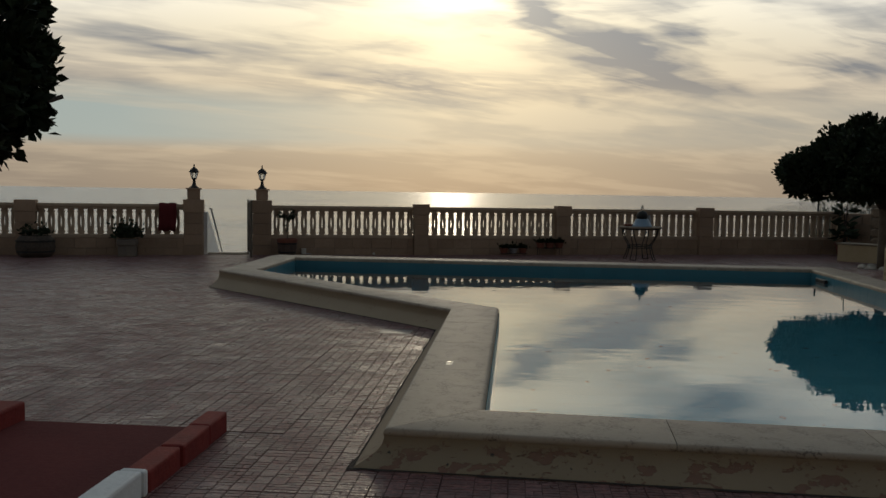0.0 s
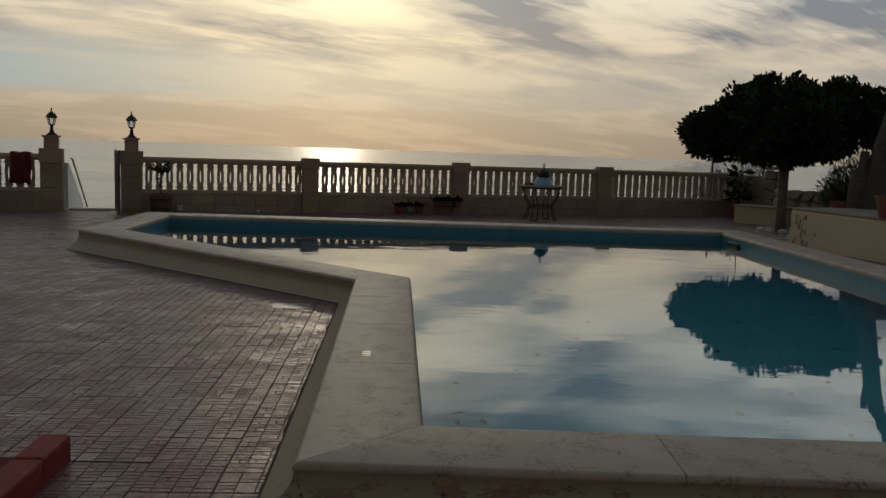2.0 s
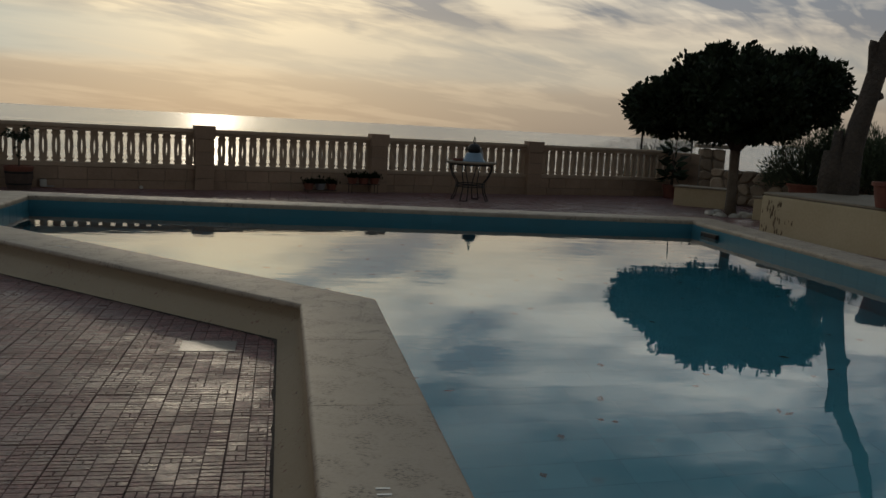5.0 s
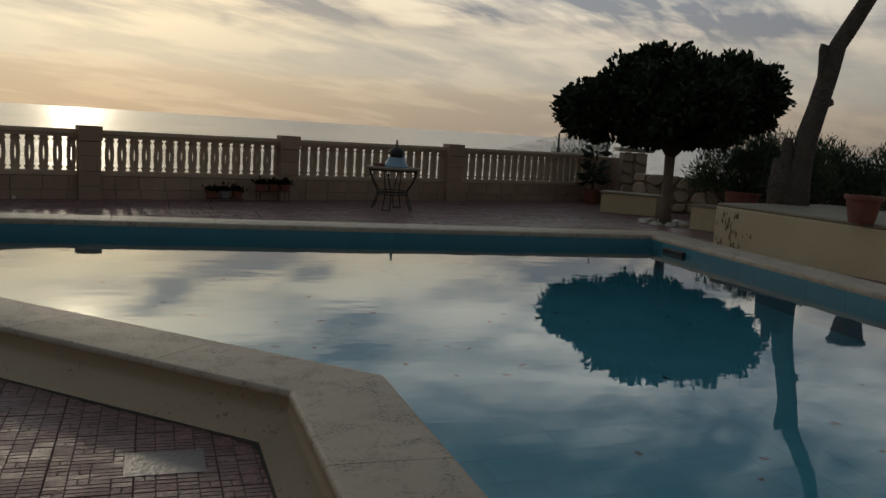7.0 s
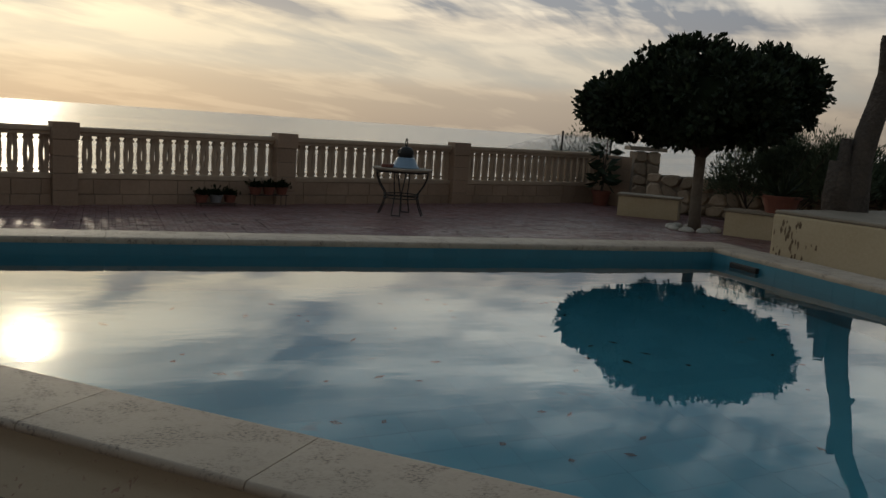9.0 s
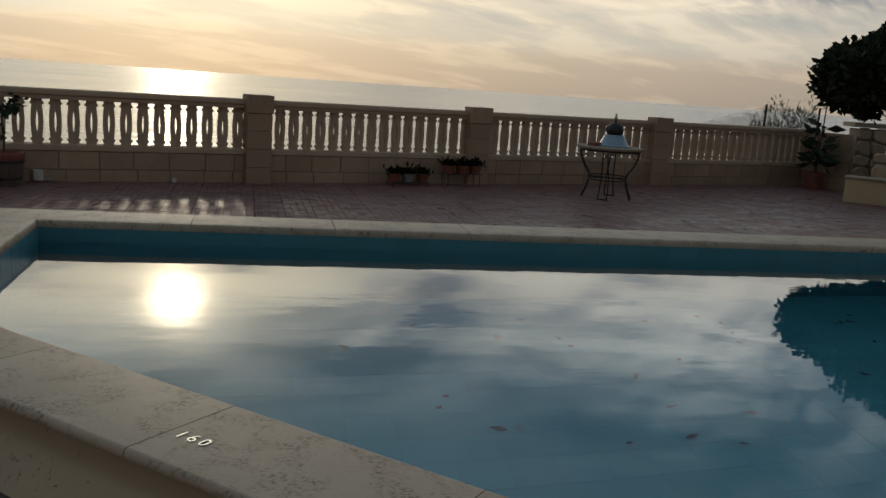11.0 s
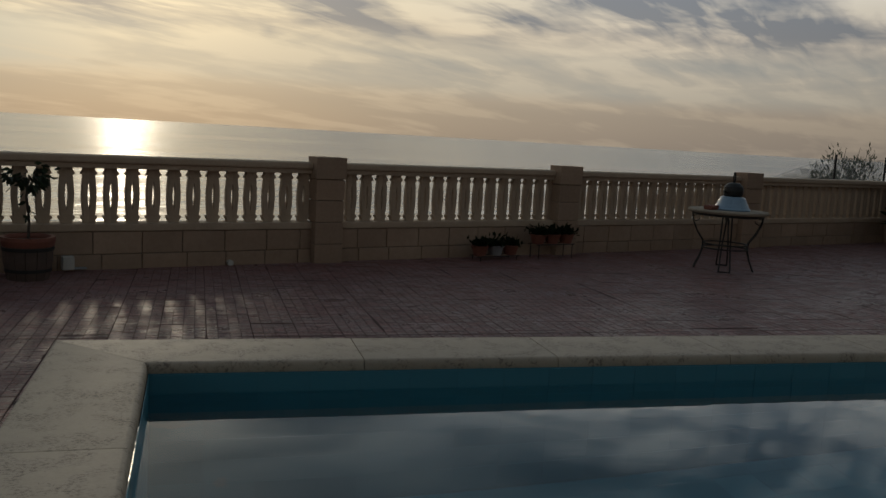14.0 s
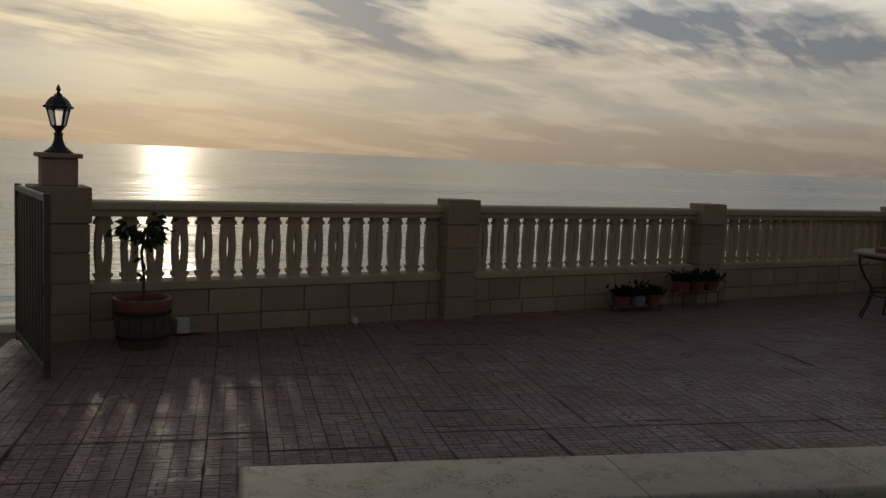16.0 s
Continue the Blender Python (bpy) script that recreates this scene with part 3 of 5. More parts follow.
def offset(poly, d):
    """The polygon moved outwards by d (clockwise order)."""
    res = []
    n = len(poly)
    for i in range(n):
        p0, p1, p2 = (Vector(poly[j % n]) for j in (i - 1, i, i + 1))
        d1, d2 = (p1 - p0).normalized(), (p2 - p1).normalized()
        n1, n2 = Vector((-d1.y, d1.x)), Vector((-d2.y, d2.x))
        b = (n1 + n2).normalized()
        res.append(tuple(p1 + b * d / b.dot(n1)))
    return res


OUTER = offset(INNER, 0.45)


# ---- sea, hillside and house behind ----
def big_plane(name, x0, y0, x1, y1, z, mat, cuts=1):
    bm = bmesh.new()
    vs = [[bm.verts.new((x0 + (x1 - x0) * i / cuts, y0 + (y1 - y0) * j / cuts, z)) for j in range(cuts + 1)] for i in range(cuts + 1)]
    for i in range(cuts):
        for j in range(cuts):
            bm.faces.new((vs[i][j], vs[i + 1][j], vs[i + 1][j + 1], vs[i][j + 1]))
    return link_bm(name, bm, mat)


sea = big_plane("sea", -4800, 24, 4800, 4800, -14.0, M_SEA, 8)
tagged(sea, "calm grey sea with sun glitter reaching the horizon", "sea", kind="structure")

# unseen wall added to keep sky light off upright faces turned towards it
house = link_bm("house_wall", boxed(-16, -4.4, -0.5, 24, -4.0, 7.0), M_HOUSE)
tagged(house, "plain unseen wall standing for a house, added to block sky light", "wall", kind="structure")
bound = link_bm("wall_west", boxed(-14.4, -4.0, -0.5, -14.0, 21.4, 2.4), M_HOUSE)
tagged(bound, "plain rendered boundary wall of the terrace", "wall", kind="structure")


# ---- terrace ----
TILT = -math.atan(0.009)
terrace = thing("terrace_floor", pose(0, 0, 0), "reddish brown patterned terrace paving with worn gloss", "floor", kind="structure")


def slab_under():
    """The bed below the tiles, with the pool cut out, in strips along the pool's axes."""
    bm = bmesh.new()
    for (u0, v0, u1, v1) in ((-26, -14, -0.12, 3.95), (-26, 3.95, -3.55, 9.56), (-26, 9.56, 20, 26), (4.88, -14, 20, 9.56), (-0.12, -14, 4.88, -0.40)):
        poly = [uv(u0, v0), uv(u1, v0), uv(u1, v1), uv(u0, v1)]
        clip = []
        n = len(poly)
        for i in range(n):   # cut off beyond the balustrade
            a, b = poly[i], poly[(i + 1) % n]
            if a.y <= 21.3:
                clip.append(a)
            if (a.y <= 21.3) != (b.y <= 21.3):
                clip.append(a.lerp(b, (21.3 - a.y) / (b.y - a.y)))
        if len(clip) > 2:
            bm.faces.new([bm.verts.new((p.x, p.y, gz_flat(p.y) - 0.004)) for p in clip])
    tri = [uv(-0.12, 3.95), uv(-3.55, 7.25), uv(-3.55, 3.95)]
    bm.faces.new([bm.verts.new((p.x, p.y, gz_flat(p.y) - 0.004)) for p in tri])
    bmesh.ops.recalc_face_normals(bm, faces=bm.faces)
    for f in bm.faces:
        if f.normal.z < 0:
            f.normal_flip()
    return bm


def gz_flat(y):
    return 0.02 + 0.009 * (21.0 - y)


part("tile_bed", slab_under(), M_GROUT, terrace, "dark grout bed between the tiles")


# ---- pool ----
pool = thing("swimming_pool", POOL, "angular tiled swimming pool with pale limestone coping, filled with water", "swimming pool")


def pool_shell():
    bm = bmesh.new()
    n = len(INNER)
    hi = [bm.verts.new((u, v, TOP - 0.05)) for u, v in offset(INNER, -0.02)]
    lo = [bm.verts.new((u, v, -1.25)) for u, v in offset(INNER, -0.02)]
    for i in range(n):
        bm.faces.new((hi[i], hi[(i + 1) % n], lo[(i + 1) % n], lo[i]))
    bm.faces.new(lo)
    return bm


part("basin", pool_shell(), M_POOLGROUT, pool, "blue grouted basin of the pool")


def water_sheet():
    bm = bmesh.new()
    bm.faces.new([bm.verts.new((u, v, WATER)) for u, v in offset(INNER, -0.022)])
    bmesh.ops.recalc_face_normals(bm, faces=bm.faces)
    for f in bm.faces:
        if f.normal.z < 0:
            f.normal_flip()
    return bm


water = part("water", water_sheet(), M_WATER, pool, "still clear water mirroring the cloudy sky")
water.visible_shadow = False


def strip_points(length, piece):
    n = max(1, round(length / piece))
    return [length * i / n for i in range(n + 1)]


def coping_run(i):
    """Coping stones along one side of the pool, with mitred ends and a rounded nose."""
    n = len(INNER)
    a, b = Vector(INNER[i]), Vector(INNER[(i + 1) % n])
    oa, ob_ = Vector(OUTER[i]), Vector(OUTER[(i + 1) % n])
    ln = (b - a).length
    cuts = strip_points(ln, 0.98)
    for s0, s1 in zip(cuts, cuts[1:]):
        bm = bmesh.new()
        rows = []
        for s, first in ((s0, True), (s1, False)):
            g = 0.002 if first else -0.002
            pin, pout = a.lerp(b, (s + g) / ln), None
            d = (b - a).normalized()
            nrm = Vector((-d.y, d.x))
            if s < 1e-6:
                pout = oa
            elif s > ln - 1e-6:
                pout = ob_
            else:
                pout = pin + nrm * 0.45
            w = (pout - pin)
            sec = [(-0.02, 0.082), (-0.032, 0.066), (-0.036, 0.045), (-0.032, 0.024), (-0.02, 0.009), (0.0, 0.002), (0.03, 0.0), (0.955, 0.0), (0.972, 0.002), (0.986, 0.007), (0.996, 0.016), (1.0, 0.028), (0.985, 0.036), (0.9, 0.05)]
            rows.append([(pin.x + w.x * q, pin.y + w.y * q, TOP - h) for q, h in sec])
        m = len(rows[0])
        sides = [[bm.verts.new(p) for p in row] for row in rows]
        for j in range(m):
            f = bm.faces.new((sides[0][j], sides[0][(j + 1) % m], sides[1][(j + 1) % m], sides[1][j]))
            f.smooth = True
        bm.faces.new([bm.verts.new(p) for p in rows[0]][::-1])
        bm.faces.new([bm.verts.new(p) for p in rows[1]])
        bmesh.ops.recalc_face_normals(bm, faces=bm.faces)
        part("coping_stone", bm, M_COPING, pool)


for i in range(len(INNER)):
    coping_run(i)


def curb_wall():
    """The raised plaster curb round the pool, hollowed under the coping and flaring to the floor."""
    bm = bmesh.new()
    # distance outwards, and height as a share of the curb's own height over the floor
    prof = [(0.10, 0.85), (0.445, 0.85), (0.446, 0.72), (0.451, 0.60), (0.462, 0.48), (0.480, 0.37), (0.506, 0.26), (0.538, 0.15), (0.566, 0.06), (0.584, -0.03), (0.585, -0.3), (0.10, -0.3)]
    rings = [offset(INNER, d) for d, z in prof]
    n = len(INNER)
    base = [gz_flat(uv(*q).y) for q in OUTER]
    vs = [[bm.verts.new((*r[i], TOP - 0.03 if prof[j][1] > 0.8 else base[i] + prof[j][1] * (TOP - base[i]))) for i in range(n)] for j, r in enumerate(rings)]
    for j in range(len(prof) - 1):
        for i in range(n):
            bm.faces.new((vs[j][i], vs[j][(i + 1) % n], vs[j + 1][(i + 1) % n], vs[j + 1][i]))
    bmesh.ops.recalc_face_normals(bm, faces=bm.faces)
    return bm


curb = part("curb", curb_wall(), M_CURB, pool, "cream plaster curb with flaking paint")
for f in curb.data.polygons:      # the hollowed face runs smoothly from the coping to the floor
    f.use_smooth = True
curb.data.set_sharp_from_angle(angle=radians(38))


def pool_wall_tiles():
    """Rows of blue tiles on the inner sides, and the tiled floor."""
    n = len(INNER)
    poly = offset(INNER, -0.02)
    bm = bmesh.new()

    def quad(o, du, dv, nrm, w, h, g=0.0025, th=0.0015):
        p = [o + du * g + dv * g, o + du * (w - g) + dv * g, o + du * (w - g) + dv * (h - g), o + du * g + dv * (h - g)]
        q = [x + nrm * th for x in p]
        vq, vp = [bm.verts.new(x) for x in q], [bm.verts.new(x) for x in p]
        bm.faces.new(vq)
        for i in range(4):
            bm.faces.new((vp[i], vp[(i + 1) % 4], vq[(i + 1) % 4], vq[i]))

    for i in range(n):
        a, b = Vector((*poly[i], 0)), Vector((*poly[(i + 1) % n], 0))
        d = (b - a).normalized()
        nrm = Vector((d.y, -d.x, 0))
        ln = (b - a).length
        cuts = strip_points(ln, 0.245)
        z = TOP - 0.055
        for hgt in (0.125, 0.125, 0.245, 0.245, 0.245, 0.245, 0.245):
            z -= hgt
            for s0, s1 in zip(cuts, cuts[1:]):
                quad(a + d * s0 + Vector((0, 0, z)), d, Vector((0, 0, 1)), nrm, s1 - s0, hgt)
    # floor
    size = 0.25
    for iu in range(-14, 19):
        for iv in range(-1, 38):
            u, v = iu * size, iv * size
            if u > 4.7 or v > 9.40 or v + size < -0.055 * max(u, 0.0):
                continue
            if u < -0.02 and v + size < 3.95 - (u + size) * 0.99:
                continue
            quad(Vector((u, v, -1.25)), Vector((1, 0, 0)), Vector((0, 1, 0)), Vector((0, 0, 1)), size, size)
    bmesh.ops.recalc_face_normals(bm, faces=bm.faces)
    return bm


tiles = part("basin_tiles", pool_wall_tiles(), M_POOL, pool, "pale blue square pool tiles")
tagged(tiles, kind="stuff")

sk = part("skimmer_mouth", boxed(4.69, 8.55, 0.13, 4.738, 8.95, 0.22, bevel=0.01), M_IRON, pool, "dark skimmer slot")


def sunken_leaves():
    r = random.Random(5)
    bm = bmesh.new()
    for _ in range(120):
        u, v = r.uniform(-1.6, 4.5), r.uniform(1.2, 9.0)
        if u < 0.1 and v < 4.1 - u:
            continue
        a, ln, wd = r.uniform(0, 6.28), r.uniform(0.02, 0.055), r.uniform(0.012, 0.028)
        ca, sa = math.cos(a), math.sin(a)
        pts = [(-ln, 0), (-ln * 0.2, -wd), (ln, 0.1 * wd), (-ln * 0.1, wd)]
        vs = [bm.verts.new((u + x * ca - y * sa, v + x * sa + y * ca, -1.238 + r.uniform(0, 0.012))) for x, y in pts]
        bm.faces.new(vs)
    ob = link_bm("fallen_leaves", bm, M_BARK)
    ob.matrix_world = POOL
    tagged(ob, "dark dead leaves scattered on the pool bottom", "leaves", kind="stuff")


sunken_leaves()


# ---- balustrade wall ----
PILLARS = [(-8.0, -7.63), (-4.40, -4.03), (-0.83, -0.45), (2.395, 2.78), (3.79, 4.185), (7.25, 7.575), (10.535, 10.87), (14.08, 14.43)]
RAIL_Z0, RAIL_Z1, SILL_Z, PILLAR_Z = 0.998, 1.07, 0.445, 1.135
DEEP = 0.20


def pillar(x0, x1, tall=False):
    front = 0.0 if tall else -0.07
    ob = thing("balustrade_pillar", pose((x0 + x1) / 2, WALL_Y + front, 0), "square limestone block pillar of the balustrade", "pillar", "balustrade pillars")
    w = (x1 - x0) / 2
    deep = 2 * w if tall else 0.20
    zs = [-0.02, 0.22, 0.45, 0.68, 0.90, PILLAR_Z + (0.04 if tall else 0.0)]
    for z0, z1 in zip(zs, zs[1:]):
        top = z1 == zs[-1]
        e = 0.012 if top else 0.0
        part("block", boxed(-w - e, -e, z0 + 0.003, w + e, deep + e, z1 - 0.003, bevel=0.008), M_STONE, ob)
    part("core", boxed(-w + 0.012, 0.012, -0.02, w - 0.012, deep - 0.012, zs[-1] - 0.02), M_MORTAR, ob)
    if tall:
        ob["label"] = "tall limestone gate pillar topped by a lantern plinth"
        c = w
        plinth_ = part("plinth", boxed(-0.125, c - 0.125, zs[-1], 0.125, c + 0.125, 1.38, bevel=0.006), M_STONE, ob)
        part("plinth_cap", boxed(-0.155, c - 0.155, 1.38, 0.155, c + 0.155, 1.415, bevel=0.008), M_STONE, plinth_)
    return ob


for x0, x1 in PILLARS:
    pillar(x0, x1, tall=abs(x0 - 2.40) < 0.1 or abs(x0 - 3.79) < 0.1)


def baluster_mesh():
    """A flat cast baluster: two bowed straps with a slot between, on small feet."""
    bm = bmesh.new()
    h = RAIL_Z0 - 0.045 - SILL_Z
    steps = 18

    def outer(t):
        e = min(t, 1 - t)
        if e < 0.085:      # rounded foot, drawn in
            return 0.070 - 0.016 * math.sin(math.pi * (e + 0.025) / 0.11)
        if e < 0.130:      # collar
            return 0.072
        return 0.054 + 0.012 * math.sin(math.pi * (t - 0.13) / 0.74)

    def inner(t):
        if t < 0.22 or t > 0.78:
            return 0.0
        return 0.0145 * math.sin(math.pi * (t - 0.22) / 0.56)

    low = [0, 0.015, 0.03, 0.05, 0.07, 0.082, 0.088, 0.126, 0.134]
    ts = sorted(set(low + [1 - q for q in low] + [0.22 + 0.56 * i / steps for i in range(steps + 1)]))
    dep = 0.034
    for sgn in (-1, 1):
        rows = []
        for t in ts:
            o, i = outer(t), max(inner(t), 0.0)
            rows.append([bm.verts.new((sgn * xx, yy, h * t)) for xx, yy in ((i, -dep + 0.006), (o - 0.008, -dep), (o, -dep + 0.012), (o, dep - 0.012), (o - 0.008, dep), (i, dep - 0.006))])
        for a, b in zip(rows, rows[1:]):
            for j in range(6):
                bm.faces.new((a[j], a[(j + 1) % 6], b[(j + 1) % 6], b[j]))
        bm.faces.new(rows[0])
        bm.faces.new(rows[-1])
    bmesh.ops.recalc_face_normals(bm, faces=bm.faces)
    me = bpy.data.meshes.new("baluster")
    bm.to_mesh(me)
    bm.free()
    me.materials.append(M_CAST)
    return me


BALUSTER = baluster_mesh()


def bay(x0, x1, gap, pitch, y0=WALL_Y):
    """One bay: plinth of two courses of blocks, sill, balusters and rail."""
    ob = thing("balustrade_bay", pose(x0, y0, 0), "cast stone balustrade on a low limestone block wall", "balustrade", "balustrade bays")
    ln = x1 - x0
    cy = 0.12
    y0c, y1c = cy - DEEP / 2, cy + DEEP / 2
    rnd = random.Random(int(x0 * 100))
    for row, (z0, z1) in enumerate(((-0.02, 0.16), (0.16, 0.372))):
        x = 0.0
        first = rnd.uniform(0.15, 0.38)
        while x < ln - 0.01:
            w = min(first if x == 0 else rnd.uniform(0.36, 0.44), ln - x)
            if ln - x - w < 0.12:
                w = ln - x
            e = rnd.uniform(0, 0.004)
            part("block", boxed(x + 0.004, y0c - e, z0 + 0.004, x + w - 0.004, y1c, z1 - 0.003, bevel=0.006), M_STONE, ob)
            x += w
    part("core", boxed(0, y0c + 0.015, -0.02, ln, y1c - 0.015, 0.37), M_MORTAR, ob)
    part("sill", boxed(0, y0c - 0.012, 0.374, ln, y1c + 0.01, SILL_Z, bevel=0.01), M_CAST, ob)
    part("rail_underside", boxed(0, cy - 0.085, RAIL_Z0 - 0.045, ln, cy + 0.085, RAIL_Z0), M_CAST, ob)
    part("rail", boxed(0, cy - 0.115, RAIL_Z0, ln, cy + 0.115, RAIL_Z1, bevel=0.018), M_CAST, ob, "rounded stone handrail")
    x = gap - x0 + pitch / 2
    while x > pitch:
        x -= pitch
    while x < ln + 0.03:
        if x > -0.03:
            b = new("baluster", BALUSTER)
            b.parent = ob
            b.matrix_local = pose(x, cy, SILL_Z)
        x += pitch
    return ob


# centre of one opening between balusters, and the spacing, for the bays after these pillars
GAPS = {-0.45: (0.654, 0.187), 4.185: (4.39, 0.1925), 7.575: (7.83, 0.187), 10.87: (10.96, 0.186)}
ends = [p for p in PILLARS] + [(17.95, 18.3)]
for (a0, a1), (b0, b1) in zip(ends, ends[1:]):
    if abs(a0 - 2.40) < 0.1:
        continue      # the gateway
    gap, pitch = GAPS.get(a1, (a1 + 0.09, 0.186))
    bay(a1, b0, gap, pitch)


# ---- lanterns, gate, stair ----
def lantern(x, y):
    ob = thing("post_lantern", pose(x, y, 1.415), "black cast metal post lantern with tapered glass panes", "lantern", "gate lanterns")
    part("foot", lathe([(0.10, 0), (0.10, 0.012), (0.085, 0.02), (0.05, 0.05), (0.034, 0.09), (0.028, 0.13), (0.034, 0.135), (0.034, 0.15)], 16), M_IRON, ob)
    part("cup", lathe([(0.02, 0.15), (0.03, 0.17), (0.055, 0.20), (0.052, 0.205)], 6), M_IRON, ob)
    for i in range(6):
        a0, a1 = (math.pi * 2 * (i + j) / 6 for j in (0, 1))
        bm = bmesh.new()
        r0, r1 = 0.05, 0.083
        vs = [bm.verts.new((r * math.cos(a), r * math.sin(a), z)) for r, a, z in ((r0, a0, 0.205), (r0, a1, 0.205), (r1, a1, 0.335), (r1, a0, 0.335))]
        bm.faces.new(vs)
        part("pane", bm, M_GLASS, ob, "frosted glass pane")
        part("glazing_bar", tube([(r0 * math.cos(a0), r0 * math.sin(a0), 0.20), (r1 * math.cos(a0), r1 * math.sin(a0), 0.34)], 0.006, 6), M_IRON, ob)
    roof = part("roof", lathe([(0.105, 0.33), (0.108, 0.342), (0.09, 0.355), (0.075, 0.385), (0.05, 0.41), (0.03, 0.42), (0.028, 0.432), (0.012, 0.44), (0.012, 0.452)], 6), M_IRON, ob)
    part("finial", lathe([(0.006, 0.45), (0.018, 0.465), (0.014, 0.48), (0.004, 0.505)], 8), M_IRON, roof)
    return ob


lantern(2.595, WALL_Y + 0.195)
lantern(3.99, WALL_Y + 0.20)


def gate():
    ob = thing("garden_gate", pose(3.70, WALL_Y + 0.04, 0.05, 0, 0, -86.5), "open brown steel bar gate swung inwards from its pillar", "gate")
    ln, h = 1.22, 1.14
    for x in (0.02, ln - 0.02):
        part("stile", boxed(x - 0.02, -0.02, 0, x + 0.02, 0.02, h, bevel=0.004), M_GATE, ob)
    for z in (0.05, h - 0.03):
        part("rail", boxed(0.04, -0.018, z - 0.02, ln - 0.04, 0.018, z + 0.02, bevel=0.004), M_GATE, ob)
    for i in range(10):
        x = 0.04 + (ln - 0.08) * (i + 0.5) / 10
        part("bar", boxed(x - 0.012, -0.008, 0.07, x + 0.012, 0.008, h - 0.05), M_GATE, ob)
    part("latch", boxed(ln - 0.035, -0.026, 0.52, ln - 0.012, 0.026, 0.58, bevel=0.006), M_IRON, ob)
    for z in (0.14, 0.57, 1.00):
        part("hinge", boxed(-0.03, 0.0, z - 0.018, 0.03, 0.16, z + 0.018, bevel=0.004), M_IRON, ob, "black strap hinge")


gate()


def stair():
    ob = thing("stair_to_shore", pose(2.79, 21.5, 0), "pale stone steps going down beyond the gateway", "stair")
    for i in range(7):
        part("step", boxed(0.0, i * 0.30, -0.2 - i * 0.18, 1.0, i * 0.30 + 0.32, -0.0 - i * 0.18 + 0.02, bevel=0.01), M_SLAB, ob)
    bm = bmesh.new()
    prof = [(-0.1, 0.90), (0.25, 0.90), (6.4, -0.50), (6.4, -1.7), (-0.1, -1.4)]
    lo = [bm.verts.new((-0.02, y, z)) for y, z in prof]
    hi = [bm.verts.new((0.06, y, z)) for y, z in prof]
    for i in range(len(prof)):
        j = (i + 1) % len(prof)
        bm.faces.new((lo[i], lo[j], hi[j], hi[i]))
    bm.faces.new(lo)
    bm.faces.new(hi[::-1])
    bmesh.ops.recalc_face_normals(bm, faces=bm.faces)
    part("parapet", bm, M_WHITE, ob, "white sloping stair parapet")
    part("handrail", tube([(0.12, 0.0, 0.98), (0.12, 0.3, 0.97), (0.12, 3.0, 0.36), (0.12, 6.3, -0.40)], 0.02, 8), M_GREY, ob)


stair()


# ---- plants ----
def shell_points(lobes, count, rng, floor=None, clumps=420):
    """Leaves in clumps that stand out unevenly from a union of ellipsoids, with the way out."""
    heads = []
    weights = [r[0] * r[1] + r[1] * r[2] + r[0] * r[2] for _, r in lobes]
    while len(heads) < clumps:
        c, r = rng.choices(lobes, weights)[0]
        d = Vector((rng.gauss(0, 1), rng.gauss(0, 1), rng.gauss(0, 1))).normalized()
        k = rng.uniform(0.84, 1.0)
        p = Vector((c[0] + d.x * r[0] * k, c[1] + d.y * r[1] * k, c[2] + d.z * r[2] * k))
        if floor is not None and p.z < floor + 0.05:
            continue
        if any(sum(((p[i] - c2[i]) / (r2[i] * 0.80)) ** 2 for i in range(3)) < 1 for c2, r2 in lobes):
            continue
        heads.append((p, d, rng.uniform(0.09, 0.20)))
    pts = []
    while len(pts) < count:
        p, d, rad = rng.choice(heads)
        e = Vector((rng.gauss(0, 1), rng.gauss(0, 1), rng.gauss(0, 1))).normalized()
        q = p + e * rad * rng.uniform(0.3, 1.1)
        if floor is not None and q.z < floor - 0.10 * rng.random():
            continue
        pts.append((q, (d + e).normalized()))
    return pts


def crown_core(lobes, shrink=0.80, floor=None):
    """Knobbly filler inside a clipped crown, coloured dark for the shade between the leaves."""
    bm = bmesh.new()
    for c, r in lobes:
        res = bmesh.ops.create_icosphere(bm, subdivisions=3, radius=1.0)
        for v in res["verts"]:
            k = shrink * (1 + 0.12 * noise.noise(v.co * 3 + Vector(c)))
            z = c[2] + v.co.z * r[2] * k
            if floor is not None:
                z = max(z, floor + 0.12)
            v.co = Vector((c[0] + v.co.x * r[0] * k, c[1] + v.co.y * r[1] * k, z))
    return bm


def clipped_tree(x, y, lobes, floor, trunk_r, rng, count, size, label):
    z0 = gz(y)
    ob = thing("clipped_tree", pose(x, y, z0), label, "tree", "clipped terrace trees")
    part("trunk", tube([(0.03, 0, -0.02), (0.0, 0.0, 0.3), (0.02, 0.02, 0.8), (-0.01, 0.0, 1.3), (0.0, 0, 1.8)], [trunk_r * 1.25, trunk_r, trunk_r * 0.95, trunk_r, trunk_r * 1.1], 12), M_PALEBARK, ob, smooth=True)
    for a in (0.3, 1.7, 2.9, 4.1, 5.4):
        dx, dy = math.cos(a), math.sin(a)
        part("limb", tube([(0, 0, 1.15), (0.3 * dx, 0.3 * dy, 1.5), (0.9 * dx, 0.8 * dy, 1.95), (1.3 * dx, 1.2 * dy, 2.1)], [0.07, 0.06, 0.04, 0.02], 8), M_BARK, ob, smooth=True)
    leaf_part("crown", shell_points(lobes, count, rng, floor), size, rng, M_LEAF, ob, "dense dark green clipped crown", wide=0.62)
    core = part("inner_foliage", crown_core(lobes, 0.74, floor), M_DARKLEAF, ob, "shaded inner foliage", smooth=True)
    return ob


